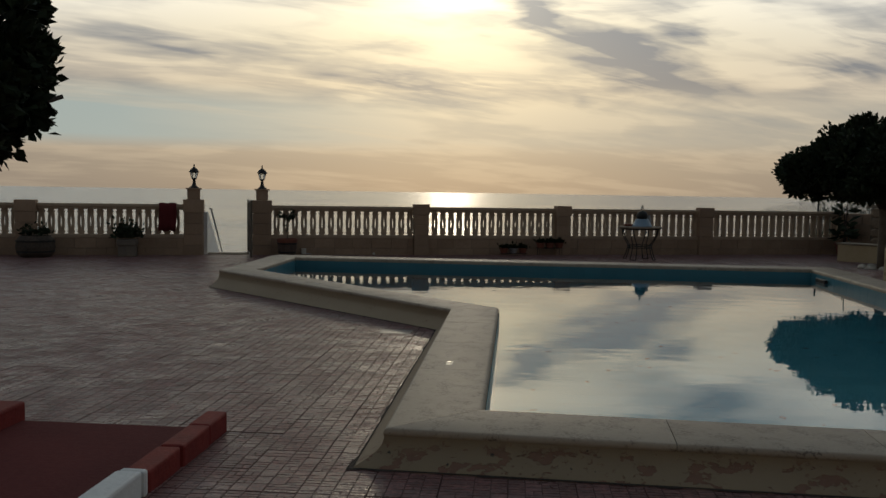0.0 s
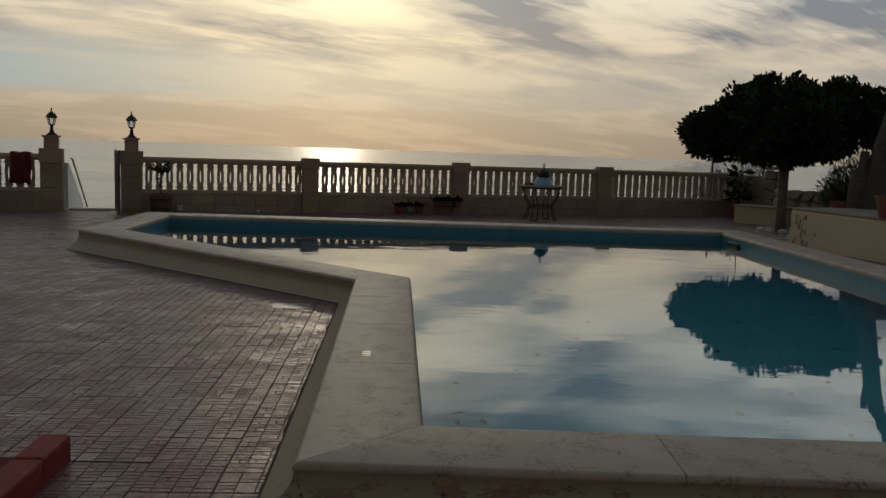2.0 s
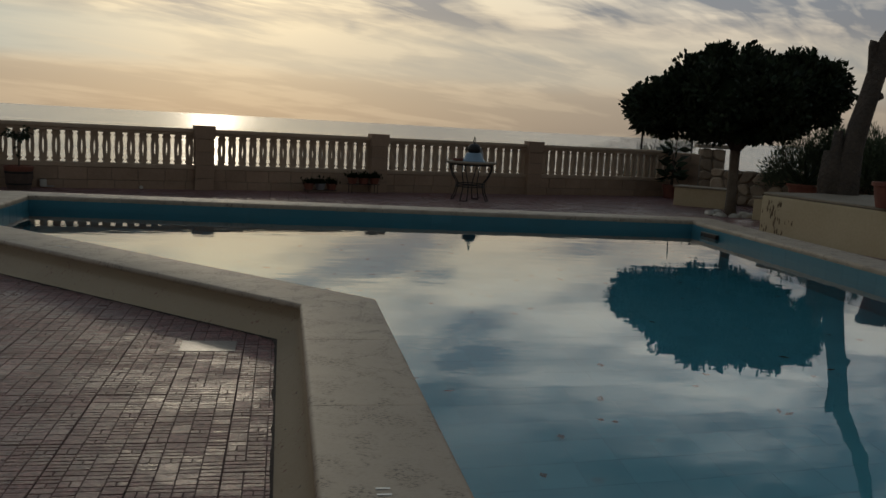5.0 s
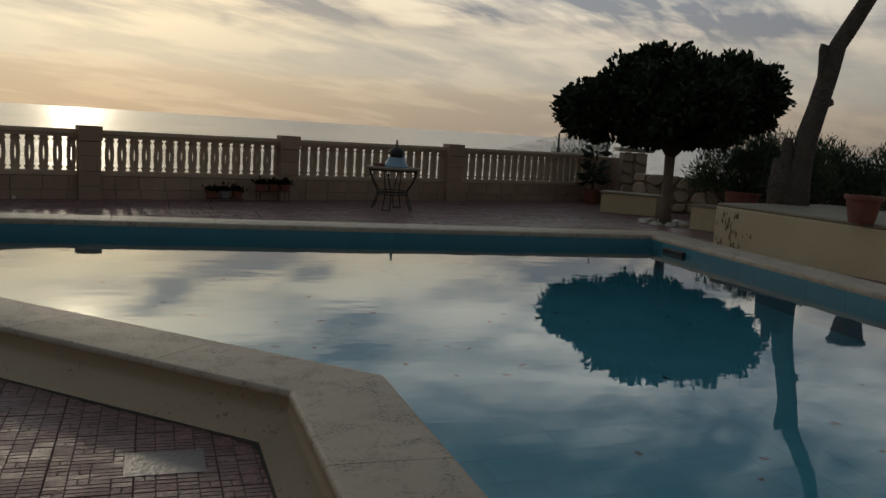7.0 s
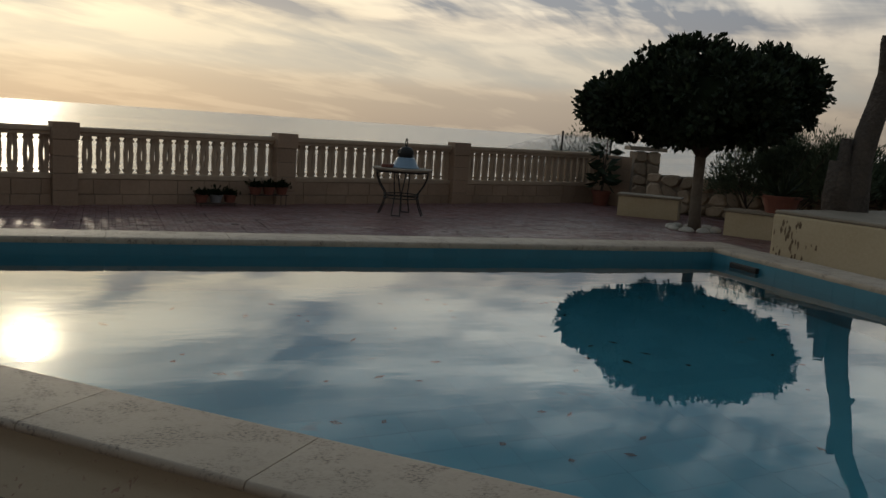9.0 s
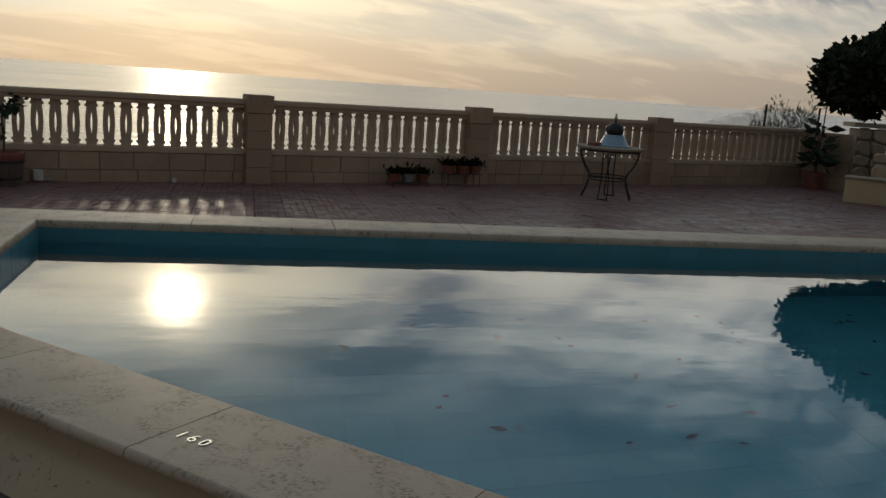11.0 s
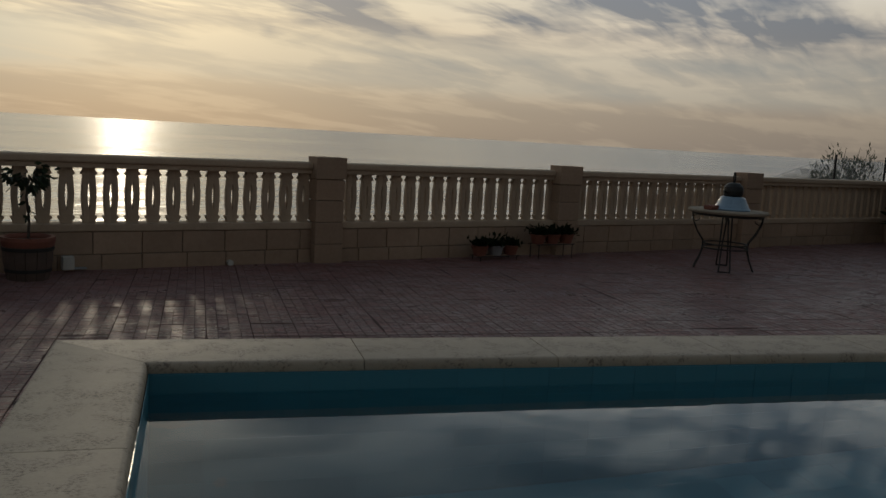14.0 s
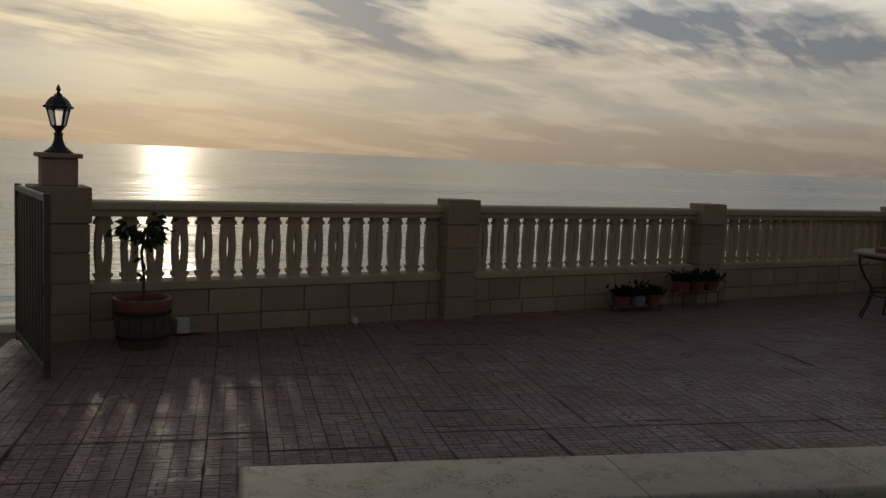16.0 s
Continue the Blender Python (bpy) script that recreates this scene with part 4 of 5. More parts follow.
rng = random.Random(11)
TREE_R = [((-0.78, 0.63, 1.83), (0.88, 0.88, 0.52)), ((-0.25, 0.20, 2.10), (1.0, 1.0, 0.80)), ((0.2, -0.16, 2.08), (1.0, 1.0, 0.70)), ((0.72, -0.58, 2.16), (0.80, 0.80, 0.60)),
          ((0.5, 0.62, 1.95), (1.0, 1.0, 0.62)), ((-0.5, -0.62, 1.95), (1.0, 1.0, 0.62))]
tree_r = clipped_tree(15.75, 16.95, TREE_R, 1.36, 0.088, rng, 30000, 0.112, "umbrella shaped tree with a dense dark clipped crown")
TREE_L = [((0, 0, 2.45), (1.15, 1.2, 1.15)), ((0.3, -0.4, 2.3), (0.95, 1.0, 0.95)), ((-0.8, 0.2, 2.4), (1.1, 1.1, 1.05))]
tree_l = clipped_tree(0.98, 10.2, TREE_L, 1.30, 0.11, rng, 14000, 0.125, "rounded tree with a dense dark clipped crown")

# ring of white stones round the trunk
for i in range(9):
    a = 2 * math.pi * i / 9
    r0 = random.Random(i)
    bm = bmesh.new()
    bmesh.ops.create_icosphere(bm, subdivisions=2, radius=1.0)
    for v in bm.verts:
        q = 1 + 0.2 * noise.noise(v.co * 1.5 + Vector((i, 0, 0)))
        v.co = Vector((v.co.x * 0.115 * q, v.co.y * 0.08 * q, max(v.co.z, -0.3) * 0.06 * q))
    st = link_bm("border_stone", bm, M_RING, True)
    st.matrix_world = pose(15.75 + 0.36 * math.cos(a), 16.95 + 0.36 * math.sin(a), gz(16.9) + 0.016, 0, 0, math.degrees(a) + 90)
    tagged(st, "pale rounded stone edging the tree", "stone", "tree edging stones")


def dead_tree():
    ob = thing("bare_trunk", pose(14.85, 14.35, gz(14.35)), "thick leaning bare tree trunk with sawn limbs", "tree")
    lean = [(0.28, 0.0), (0.28, 0.5), (0.30, 0.95), (0.34, 1.28), (0.40, 1.6), (0.475, 1.95), (0.55, 2.45), (0.63, 2.8), (0.77, 3.05), (0.95, 3.45), (1.15, 4.15), (1.5, 5.0)]
    bm = tube([(0.778 * q, -0.628 * q, z) for q, z in lean], [0.22, 0.20, 0.185, 0.16, 0.14, 0.128, 0.115, 0.105, 0.105, 0.10, 0.09, 0.08], 18)
    for v in bm.verts:
        n1 = noise.noise(Vector((v.co.x * 5, v.co.y * 5, v.co.z * 1.3)))
        v.co.x += 0.075 * n1
        v.co.y += 0.04 * noise.noise(Vector((v.co.y * 5, v.co.x * 5, v.co.z * 1.1)))
    part("trunk", bm, M_BARK, ob, smooth=True)
    part("sawn_limb", tube([(0.40, -0.32, 2.3), (0.37, -0.30, 2.55), (0.35, -0.28, 2.72), (0.37, -0.295, 2.79)], [0.10, 0.075, 0.06, 0.075], 12), M_BARK, ob, smooth=True)
    part("sawn_limb", tube([(0.13, -0.10, 0.4), (0.10, -0.08, 1.0), (0.10, -0.08, 1.22), (0.10, -0.08, 1.53)], [0.20, 0.15, 0.085, 0.065], 12), M_BARK, ob, smooth=True)
    part("sawn_limb", tube([(0.09, -0.07, 0.1), (0.03, -0.02, 0.8), (0.03, -0.02, 1.24)], [0.15, 0.12, 0.08], 10), M_BARK, ob, smooth=True)
    part("knot", tube([(0.40, -0.32, 2.0), (0.51, -0.41, 2.05)], [0.075, 0.045], 10), M_BARK, ob, smooth=True)


dead_tree()


# ---- right hand side: platform, benches, rubble wall ----
def platform():
    ob = thing("plaster_platform", pose(13.70, 14.40, 0, 0, 0, -96.5), "low cream plaster platform with a grey slab top and peeling corner", "platform")
    body = part("body", boxed(0, 0, -0.05, 7.0, 2.3, 0.655, bevel=0.02), M_YELLOW, ob)
    part("slab", boxed(0.003, 0.003, 0.656, 6.997, 2.297, 0.70, bevel=0.018), M_SLAB, ob)
    r = random.Random(5)
    for i in range(48):
        bm = bmesh.new()
        n = 7
        cx = 0.30 + r.gauss(0, 0.14)
        cz, s = r.uniform(0.12, 0.62) - abs(cx - 0.3) * 0.3, r.uniform(0.006, 0.046)
        vs = [bm.verts.new((cx + s * 0.45 * r.uniform(0.3, 1.3) * math.cos(6.283 * j / n), -0.003, cz + s * 1.3 * r.uniform(0.5, 1.2) * math.sin(6.283 * j / n))) for j in range(n)]
        bm.faces.new(vs)
        part("peeling_patch", bm, M_RUST, body, "peeled dark plaster patch")


platform()


def bench(m, ln, group="plaster benches"):
    ob = thing("plaster_bench", m, "cream plaster garden bench with a stone slab seat", "bench", group)
    part("base", boxed(0.03, 0.03, -0.02, ln - 0.03, 0.45, 0.36, bevel=0.012), M_YELLOW, ob)
    part("seat", boxed(0, 0, 0.36, ln, 0.48, 0.40, bevel=0.012), M_SLAB, ob)
    return ob


bench(pose(16.22, 18.96, gz(18.9), 0, 0, -60), 1.12)
bench(pose(15.64, 16.38, gz(16.0), 0, 0, -75), 1.35)


def rubble(name, m, ln, h, depth, seed, label, kind="structure"):
    """A wall of irregular stones set in mortar: an uneven grid of stones, each one a piece."""
    ob = thing(name, m, label, "wall", kind=kind)
    part("core", boxed(0, 0.04, -0.05, ln, depth, h - 0.03), M_MORTAR, ob)
    r = random.Random(seed)
    nx, nz = max(2, round(ln / 0.30)), max(2, round(h / 0.24))
    grid = [[(min(max((i + (r.uniform(-0.32, 0.32) if 0 < i < nx else 0) + 0.25 * (j % 2) * (0 < i < nx)) * ln / nx, 0), ln),
              (j + (r.uniform(-0.30, 0.30) if 0 < j < nz else 0)) * h / nz) for j in range(nz + 1)] for i in range(nx + 1)]
    for i in range(nx):
        for j in range(nz):
            quad = [grid[i][j], grid[i + 1][j], grid[i + 1][j + 1], grid[i][j + 1]]
            cx, cz = sum(q[0] for q in quad) / 4, sum(q[1] for q in quad) / 4
            rim = []
            for k0 in range(4):      # knock off each corner
                p, n1, n0 = quad[k0], quad[(k0 + 1) % 4], quad[k0 - 1]
                cut = r.uniform(0.12, 0.30)
                rim += [(p[0] + (n0[0] - p[0]) * cut, p[1] + (n0[1] - p[1]) * cut), (p[0] + (n1[0] - p[0]) * cut, p[1] + (n1[1] - p[1]) * cut)]
            bm = bmesh.new()
            bulge = r.uniform(0.01, 0.035)
            ring = [[bm.verts.new((cx + (x - cx) * f, yy, cz + (z - cz) * f)) for x, z in rim] for f, yy in ((0.94, 0.05), (0.92, 0.008), (0.72, -bulge))]
            n = len(rim)
            for p, q in zip(ring, ring[1:]):
                for t in range(n):
                    bm.faces.new((p[t], p[(t + 1) % n], q[(t + 1) % n], q[t]))
            bm.faces.new(ring[-1])
            bmesh.ops.recalc_face_normals(bm, faces=bm.faces)
            part("stone", bm, M_RUBBLE, ob)
    return ob


# block wall returning from the end of the balustrade, then the stone pillar and the rubble wall
ret = thing("return_wall", pose(18.0, 21.45, 0, 0, 0, -88), "short limestone block wall at the end of the balustrade", "wall", kind="structure")
for row, z0 in enumerate((0.0, 0.26, 0.52, 0.78)):
    x = 0.0
    for w in ((0.5, 0.5, 0.42) if row % 2 else (0.28, 0.5, 0.5, 0.14)):
        part("block", boxed(x + 0.004, 0, z0 + 0.003, x + w - 0.004, 0.22, z0 + 0.257, bevel=0.006), M_STONE, ret)
        x += w
part("core", boxed(0, 0.015, 0, 1.42, 0.2, 1.03), M_MORTAR, ret)


def stone_pillar():
    ob = rubble("rubble_pillar", pose(17.90, 20.0, gz(20), 0, 0, -38), 0.52, 1.16, 0.5, 21, "square rubble stone pillar with a projecting slab cap", kind="")
    ob["category"] = "pillar"
    part("cap", boxed(-0.10, -0.08, 1.16, 0.62, 0.60, 1.24, bevel=0.012), M_SLAB, ob)
    return ob


stone_pillar()
rubble("rubble_wall", pose(17.85, 19.62, gz(19), 0, 0, -66), 6.5, 0.74, 0.35, 8, "low garden wall of irregular brown stones")


def bush(name, x, y, z, lobes, count, size, label, seed, mat=None, twigs=14):
    r = random.Random(seed)
    ob = thing(name, pose(x, y, z), label, "bush", "garden bushes")
    for i in range(twigs):
        c, rad = r.choice(lobes)
        tip = Vector(c) + Vector((r.uniform(-1, 1) * rad[0], r.uniform(-1, 1) * rad[1], r.uniform(0.3, 1.1) * rad[2]))
        part("stem", tube([(c[0] * 0.6, c[1] * 0.6, 0), (tip.x * 0.8, tip.y * 0.8, tip.z * 0.6), tip], [0.014, 0.01, 0.004], 5), M_BARK, ob)
    pts = []
    while len(pts) < count:
        c, rad = r.choice(lobes)
        # clumps of leaves along unseen twigs
        d = Vector((r.gauss(0, 1), r.gauss(0, 1), abs(r.gauss(0, 1)))).normalized()
        base = Vector((c[0] + d.x * rad[0] * r.uniform(0.3, 1), c[1] + d.y * rad[1] * r.uniform(0.3, 1), c[2] + d.z * rad[2] * r.uniform(0.2, 1.05)))
        for _ in range(10):
            q = base + Vector((r.gauss(0, 0.05), r.gauss(0, 0.05), r.gauss(0, 0.07)))
            if q.z > 0.0:
                pts.append((q, d))
    leaf_part("foliage", pts, size, r, mat or M_BUSH, ob, "narrow dusty green leaves", wide=0.22, up=0.6)
    return ob


bush("oleander_bush", 18.3, 17.65, 0.3, [((0, 0, 0.3), (0.9, 0.9, 0.95)), ((0.5, -1.0, 0.4), (0.9, 0.9, 1.0)), ((-0.1, -1.6, 0.4), (0.7, 0.7, 0.95)), ((0.2, -0.5, 0.7), (0.6, 0.6, 0.7))], 22000, 0.10, "dusty green oleander bush behind the stone wall", 4)
bush("oleander_bush", 19.3, 16.2, 0.3, [((0, 0, 0.4), (0.9, 0.9, 0.9)), ((0.5, -0.9, 0.4), (0.9, 0.9, 0.85))], 18000, 0.10, "dusty green oleander bush behind the bare trunk", 5)
bush("oleander_bush", 17.9, 13.6, 0.3, [((0, 0, 0.4), (0.8, 0.8, 1.05)), ((0.2, -0.9, 0.3), (1.0, 0.9, 0.85)), ((0.0, -1.8, 0.3), (0.9, 0.9, 0.85))], 19000, 0.10, "loose dusty green bush behind the plaster platform", 6)
bush("cliff_bush", 18.9, 23.0, -0.2, [((0, 0, 0.4), (0.85, 0.6, 0.95)), ((0.7, 0.1, 0.6), (0.7, 0.5, 1.15)), ((1.5, 0.1, 0.6), (0.6, 0.5, 1.2))], 4200, 0.11, "thin reedy bush growing by the wire fence", 7)


def wire_fence():
    ob = thing("wire_fence", pose(16.3, 22.2, 0), "sagging grey chain link fence on thin posts beyond the wall", "fence")
    top = lambda x: 1.0 + 0.42 * min(1.0, x / 1.75) ** 0.8
    for x in (1.78, 3.4):
        part("post", tube([(x, 0, -0.6), (x, 0, 1.48)], 0.022, 8), M_IRON, ob)
    bm = bmesh.new()
    step = 0.06
    for sgn in (1, -1):
        k = -30
        while k < 90:
            x = k * step
            pts = []
            z = 0.5
            while z < 1.5:
                xx = x + sgn * (z - 0.5)
                if 0 <= xx <= 3.4 and z <= top(xx):
                    pts.append((xx, 0.004 * sgn, z))
                z += 0.1
            if len(pts) > 1:
                tube([pts[0], pts[-1]], 0.0042, 3, bm)
            k += 1
    m = part("wire_mesh", bm, M_GREY, ob, "thin diamond wire mesh")
    part("tension_wire", tube([(x * 0.17, 0, top(x * 0.17)) for x in range(21)], 0.004, 4), M_GREY, ob)


wire_fence()


# ---- pots ----
def pot_profile(r, h):
    return [(r * 0.68, 0), (r * 0.72, 0.01), (r * 0.95, h * 0.84), (r * 1.06, h * 0.85), (r * 1.08, h), (r * 0.92, h), (r * 0.88, h * 0.86), (0.02, h * 0.85)]


def terracotta_pot(x, y, z, r, h, label, group="terracotta pots"):
    ob = thing("terracotta_pot", pose(x, y, z), label, "pot", group)
    part("pot", lathe(pot_profile(r, h), 24), M_TERRA, ob, smooth=False)
    part("soil", lathe([(r * 0.89, h * 0.86), (r * 0.89, h * 0.90)], 20), M_SOIL, ob)
    return ob


terracotta_pot(13.42, 12.28, 0.70, 0.19, 0.30, "large terracotta pot standing on the platform")
terracotta_pot(16.15, 15.75, 0.45, 0.28, 0.28, "wide terracotta bowl by the stone wall")


agave = thing("agave_plant", pose(16.15, 15.75, 0.70), "spiky agave growing in the wide terracotta bowl", "plant")
r = random.Random(41)
leaf_part("foliage", [(Vector((r.gauss(0, 0.03), r.gauss(0, 0.03), 0.0)), Vector((math.cos(i * 2.4), math.sin(i * 2.4), 0.5 + 0.04 * (i % 12)))) for i in range(46)], 0.42, r, M_LEAF, agave, "stiff pointed leaves", wide=0.14, up=0.3)


def half_barrel(x, y):
    ob = thing("barrel_planter", pose(x, y, gz(y)), "half barrel planter with a small leafy citrus tree", "planter")
    n = 14
    for i in range(n):
        a0, a1 = 2 * math.pi * (i + 0.03) / n, 2 * math.pi * (i + 0.97) / n
        bm = bmesh.new()
        rows = []
        for r, z in ((0.165, 0.0), (0.195, 0.16), (0.20, 0.33)):
            rows.append([bm.verts.new((q * math.cos(a), q * math.sin(a), z)) for q, a in ((r, a0), (r, a1), (r - 0.022, a1), (r - 0.022, a0))])
        for p, q in zip(rows, rows[1:]):
            for j in range(4):
                bm.faces.new((p[j], p[(j + 1) % 4], q[(j + 1) % 4], q[j]))
        bm.faces.new(rows[0][::-1])
        bm.faces.new(rows[-1])
        part("stave", bm, M_WOOD, ob)
    for z, r in ((0.07, 0.182), (0.25, 0.202)):
        part("hoop", lathe([(r, z), (r + 0.004, z), (r + 0.004, z + 0.028), (r, z + 0.028)], 28, loop=True), M_IRON, ob)
    part("soil", lathe([(0.0, 0.335), (0.172, 0.325)], 20), M_SOIL, ob)
    part("pot_rim", lathe([(0.165, 0.285), (0.202, 0.285), (0.214, 0.335), (0.212, 0.365), (0.185, 0.365), (0.168, 0.345)], 28, loop=True), M_TERRA, ob, "reddish rim of the inner pot")
    stem = part("stem", tube([(0, 0, 0.25), (0.01, 0.01, 0.5), (-0.01, 0, 0.7), (0.01, 0, 0.88)], [0.013, 0.011, 0.011, 0.008], 8), M_BARK, ob)
    r = random.Random(2)
    pts = []
    for i in range(7):
        a = i * 2.4
        tip = Vector((0.10 * math.cos(a), 0.10 * math.sin(a), 0.80 + 0.11 * r.random()))
        part("twig", tube([(0, 0, 0.72 + 0.02 * i), tip * 0.6 + Vector((0, 0, 0.36)), tip], [0.006, 0.005, 0.003], 5), M_BARK, stem)
        for _ in range(20):
            pts.append((tip + Vector((r.gauss(0, 0.04), r.gauss(0, 0.04), r.gauss(0, 0.03))), Vector((math.cos(a), math.sin(a), -0.4))))
    for _ in range(10):
        pts.append((Vector((r.gauss(0, 0.02), r.gauss(0, 0.02), r.uniform(0.5, 0.75))), Vector((r.uniform(-1, 1), r.uniform(-1, 1), -0.2))))
    leaf_part("foliage", pts, 0.08, r, M_LEAF, ob, "drooping dark citrus leaves", up=-0.5)
    bm = bmesh.new()
    bmesh.ops.create_icosphere(bm, subdivisions=2, radius=0.035)
    bmesh.ops.translate(bm, verts=bm.verts, vec=(0.03, -0.05, 0.77))
    part("fruit", bm, M_LEAF, ob, smooth=True)


half_barrel(4.50, 20.72)


def bracket_stand(x, y, z, seed):
    """A small iron stand that carries three pots; the pots are things of their own."""
    ob = thing("pot_stand", pose(x, y, gz(y)), "low black wire stand carrying potted succulents", "plant stand", "pot stands")
    for dx in (-0.26, 0.26):
        for dy in (-0.08, 0.08):
            part("leg", tube([(dx, dy, 0), (dx, dy, z)], 0.006, 6), M_IRON, ob)
    for dy in (-0.08, 0.08):
        part("bar", tube([(-0.30, dy, z), (0.30, dy, z)], 0.006, 6), M_IRON, ob)
    r = random.Random(seed)
    for i, dx in enumerate((-0.22, 0.0, 0.22)):
        white = seed == 1 and i == 1
        p = thing("succulent_pot", pose(x + dx, y, gz(y) + z + 0.006), "small grey pot with a succulent" if white else "small terracotta pot with a succulent coloured dark for shade", "pot", "succulent pots")
        part("pot", lathe(pot_profile(0.10, 0.115), 18), M_GREY if white else M_TERRA, p)
        pts = [(Vector((r.gauss(0, 0.055), r.gauss(0, 0.05), 0.10 + abs(r.gauss(0, 0.035)))), Vector((r.uniform(-1, 1), r.uniform(-1, 1), 0.5))) for _ in range(150)]
        # the wall's shade is put into the leaf colour
        leaf_part("foliage", pts, 0.075, r, M_DARKLEAF, p, wide=0.4)


bracket_stand(9.46, 20.80, 0.05, 1)
bracket_stand(10.31, 20.80, 0.17, 2)


def corner_plant():
    ob = thing("potted_shrub", pose(17.62, 20.55, gz(20.4)), "potted shrub with large drooping leaves in the terrace corner", "plant")
    part("pot", lathe(pot_profile(0.19, 0.30), 20), M_TERRA, ob)
    part("stem", tube([(0, 0, 0.2), (0.02, 0, 0.6), (0, 0.02, 1.0)], [0.025, 0.02, 0.012], 8), M_BARK, ob)
    part("cane", tube([(0.06, 0.02, 0.2), (0.05, 0.0, 1.0), (0.08, 0.0, 1.62)], 0.012, 8), M_WOOD, ob, "thin bamboo support cane")
    r = random.Random(9)
    pts = []
    for _ in range(62):
        a, z = r.uniform(0, 6.283), r.uniform(0.42, 1.12)
        pts.append((Vector((0.16 * math.cos(a) * r.random(), 0.16 * math.sin(a) * r.random(), z)), Vector((math.cos(a), math.sin(a), 0.0))))
    leaf_part("foliage", pts, 0.30, r, M_LEAF, ob, "large drooping leaves", wide=0.4, up=0.0)


corner_plant()


# ---- table with bell ----
TX, TY = 11.86, 19.48
TZ = gz(TY)


def garden_table():
    ob = thing("bistro_table", pose(TX, TY, TZ, 0, 0, 0), "round garden table with a pale top on curved wrought iron legs", "table")
    top = part("tabletop", lathe([(0.44, 0.675), (0.455, 0.68), (0.46, 0.695), (0.455, 0.71), (0.0001, 0.712)], 40), M_SLAB, ob)
    part("apron", lathe([(0.40, 0.645), (0.41, 0.645), (0.41, 0.675), (0.40, 0.675)], 32, loop=True), M_IRON, top)
    for i in range(4):
        a = math.radians(42 + 90 * i)
        c, s = math.cos(a), math.sin(a)
        for off in (-0.055, 0.055):
            ox, oy = -s * off, c * off
            prof = [(0.40, 0.66), (0.385, 0.56), (0.33, 0.44), (0.26, 0.34), (0.25, 0.26), (0.28, 0.14), (0.335, 0.01)]
            part("leg", tube([(r * c + ox * (0.5 + (0.66 - z)), r * s + oy * (0.5 + (0.66 - z)), z) for r, z in prof], 0.010, 6), M_IRON, ob)
        part("foot_bend", tube([(0.335 * c - s * off, 0.335 * s + c * off, 0.009) for off in (-0.064, 0.0, 0.064)], 0.010, 6), M_IRON, ob)
        scroll = [(0.36 - 0.05 * math.cos(t) * (1 - t / 9), 0.60 - 0.05 * math.sin(t) * (1 - t / 9)) for t in [0.4 * j for j in range(14)]]
        part("scroll", tube([(r * c, r * s, z) for r, z in scroll], 0.005, 5), M_IRON, ob)
    for z, r in ((0.30, 0.255), (0.25, 0.262)):
        part("ring", lathe([(r - 0.008, z), (r + 0.008, z), (r + 0.008, z + 0.016), (r - 0.008, z + 0.016)], 28, loop=True), M_IRON, ob)


garden_table()

bell = thing("enamel_bell", pose(TX + 0.03, TY - 0.02, TZ + 0.712), "pale blue enamel bell shaped ornament with a dark domed top", "ornament")
part("skirt", lathe([(0.21, 0.0), (0.215, 0.012), (0.20, 0.03), (0.172, 0.08), (0.15, 0.13), (0.135, 0.155), (0.11, 0.16)], 28), M_BLUE, bell)
dome = part("dome", lathe([(0.095, 0.16), (0.112, 0.185), (0.118, 0.225), (0.108, 0.275), (0.075, 0.31), (0.03, 0.325)], 24), M_IRON, bell, "dark domed top")
part("loop", tube([(0.016 * math.cos(t), 0, 0.38 + 0.062 * math.sin(t)) for t in [0.45 * j for j in range(15)]], 0.009, 6), M_IRON, dome)
part("handle", tube([(-0.10, 0, 0.20), (-0.15, 0, 0.22), (-0.14, 0, 0.27)], 0.012, 6), M_IRON, bell)

jug = thing("metal_jug", pose(TX + 0.24, TY + 0.16, TZ + 0.712), "grey metal jug beside the bell", "jug")
part("body", lathe([(0.07, 0), (0.08, 0.02), (0.085, 0.12), (0.06, 0.19), (0.055, 0.23), (0.065, 0.24)], 20), M_GREY, jug)
brick = link_bm("clay_dish", boxed(-0.09, -0.06, 0, 0.09, 0.06, 0.05, bevel=0.012), M_TERRA)
brick.matrix_world = pose(TX - 0.24, TY + 0.05, TZ + 0.712, 0, 0, 15)
tagged(brick, "shallow reddish clay dish on the table", "dish")


# ---- things by the far left balustrade ----
def round_planter(x, y):
    ob = thing("barrel_tub", pose(x, y, gz(y)), "dark bulging tub with small plants", "planter")
    part("tub", lathe([(0.27, 0), (0.34, 0.08), (0.36, 0.2), (0.34, 0.34), (0.28, 0.42), (0.26, 0.42), (0.25, 0.38), (0.02, 0.37)], 28), M_BARK, ob)
    for z, r in ((0.10, 0.347), (0.30, 0.352)):
        part("hoop", lathe([(r - 0.004, z), (r + 0.004, z), (r + 0.004, z + 0.03), (r - 0.004, z + 0.03)], 28, loop=True), M_IRON, ob)
    r = random.Random(31)
    pts = []
    for cx in (-0.13, 0.13):
        pts += [(Vector((cx + r.gauss(0, 0.06), r.gauss(0, 0.06), 0.42 + abs(r.gauss(0, 0.07)))), Vector((r.uniform(-1, 1), r.uniform(-1, 1), 0.5))) for _ in range(110)]
    leaf_part("foliage", pts, 0.09, r, M_LEAF, ob)


round_planter(-0.35, 20.55)

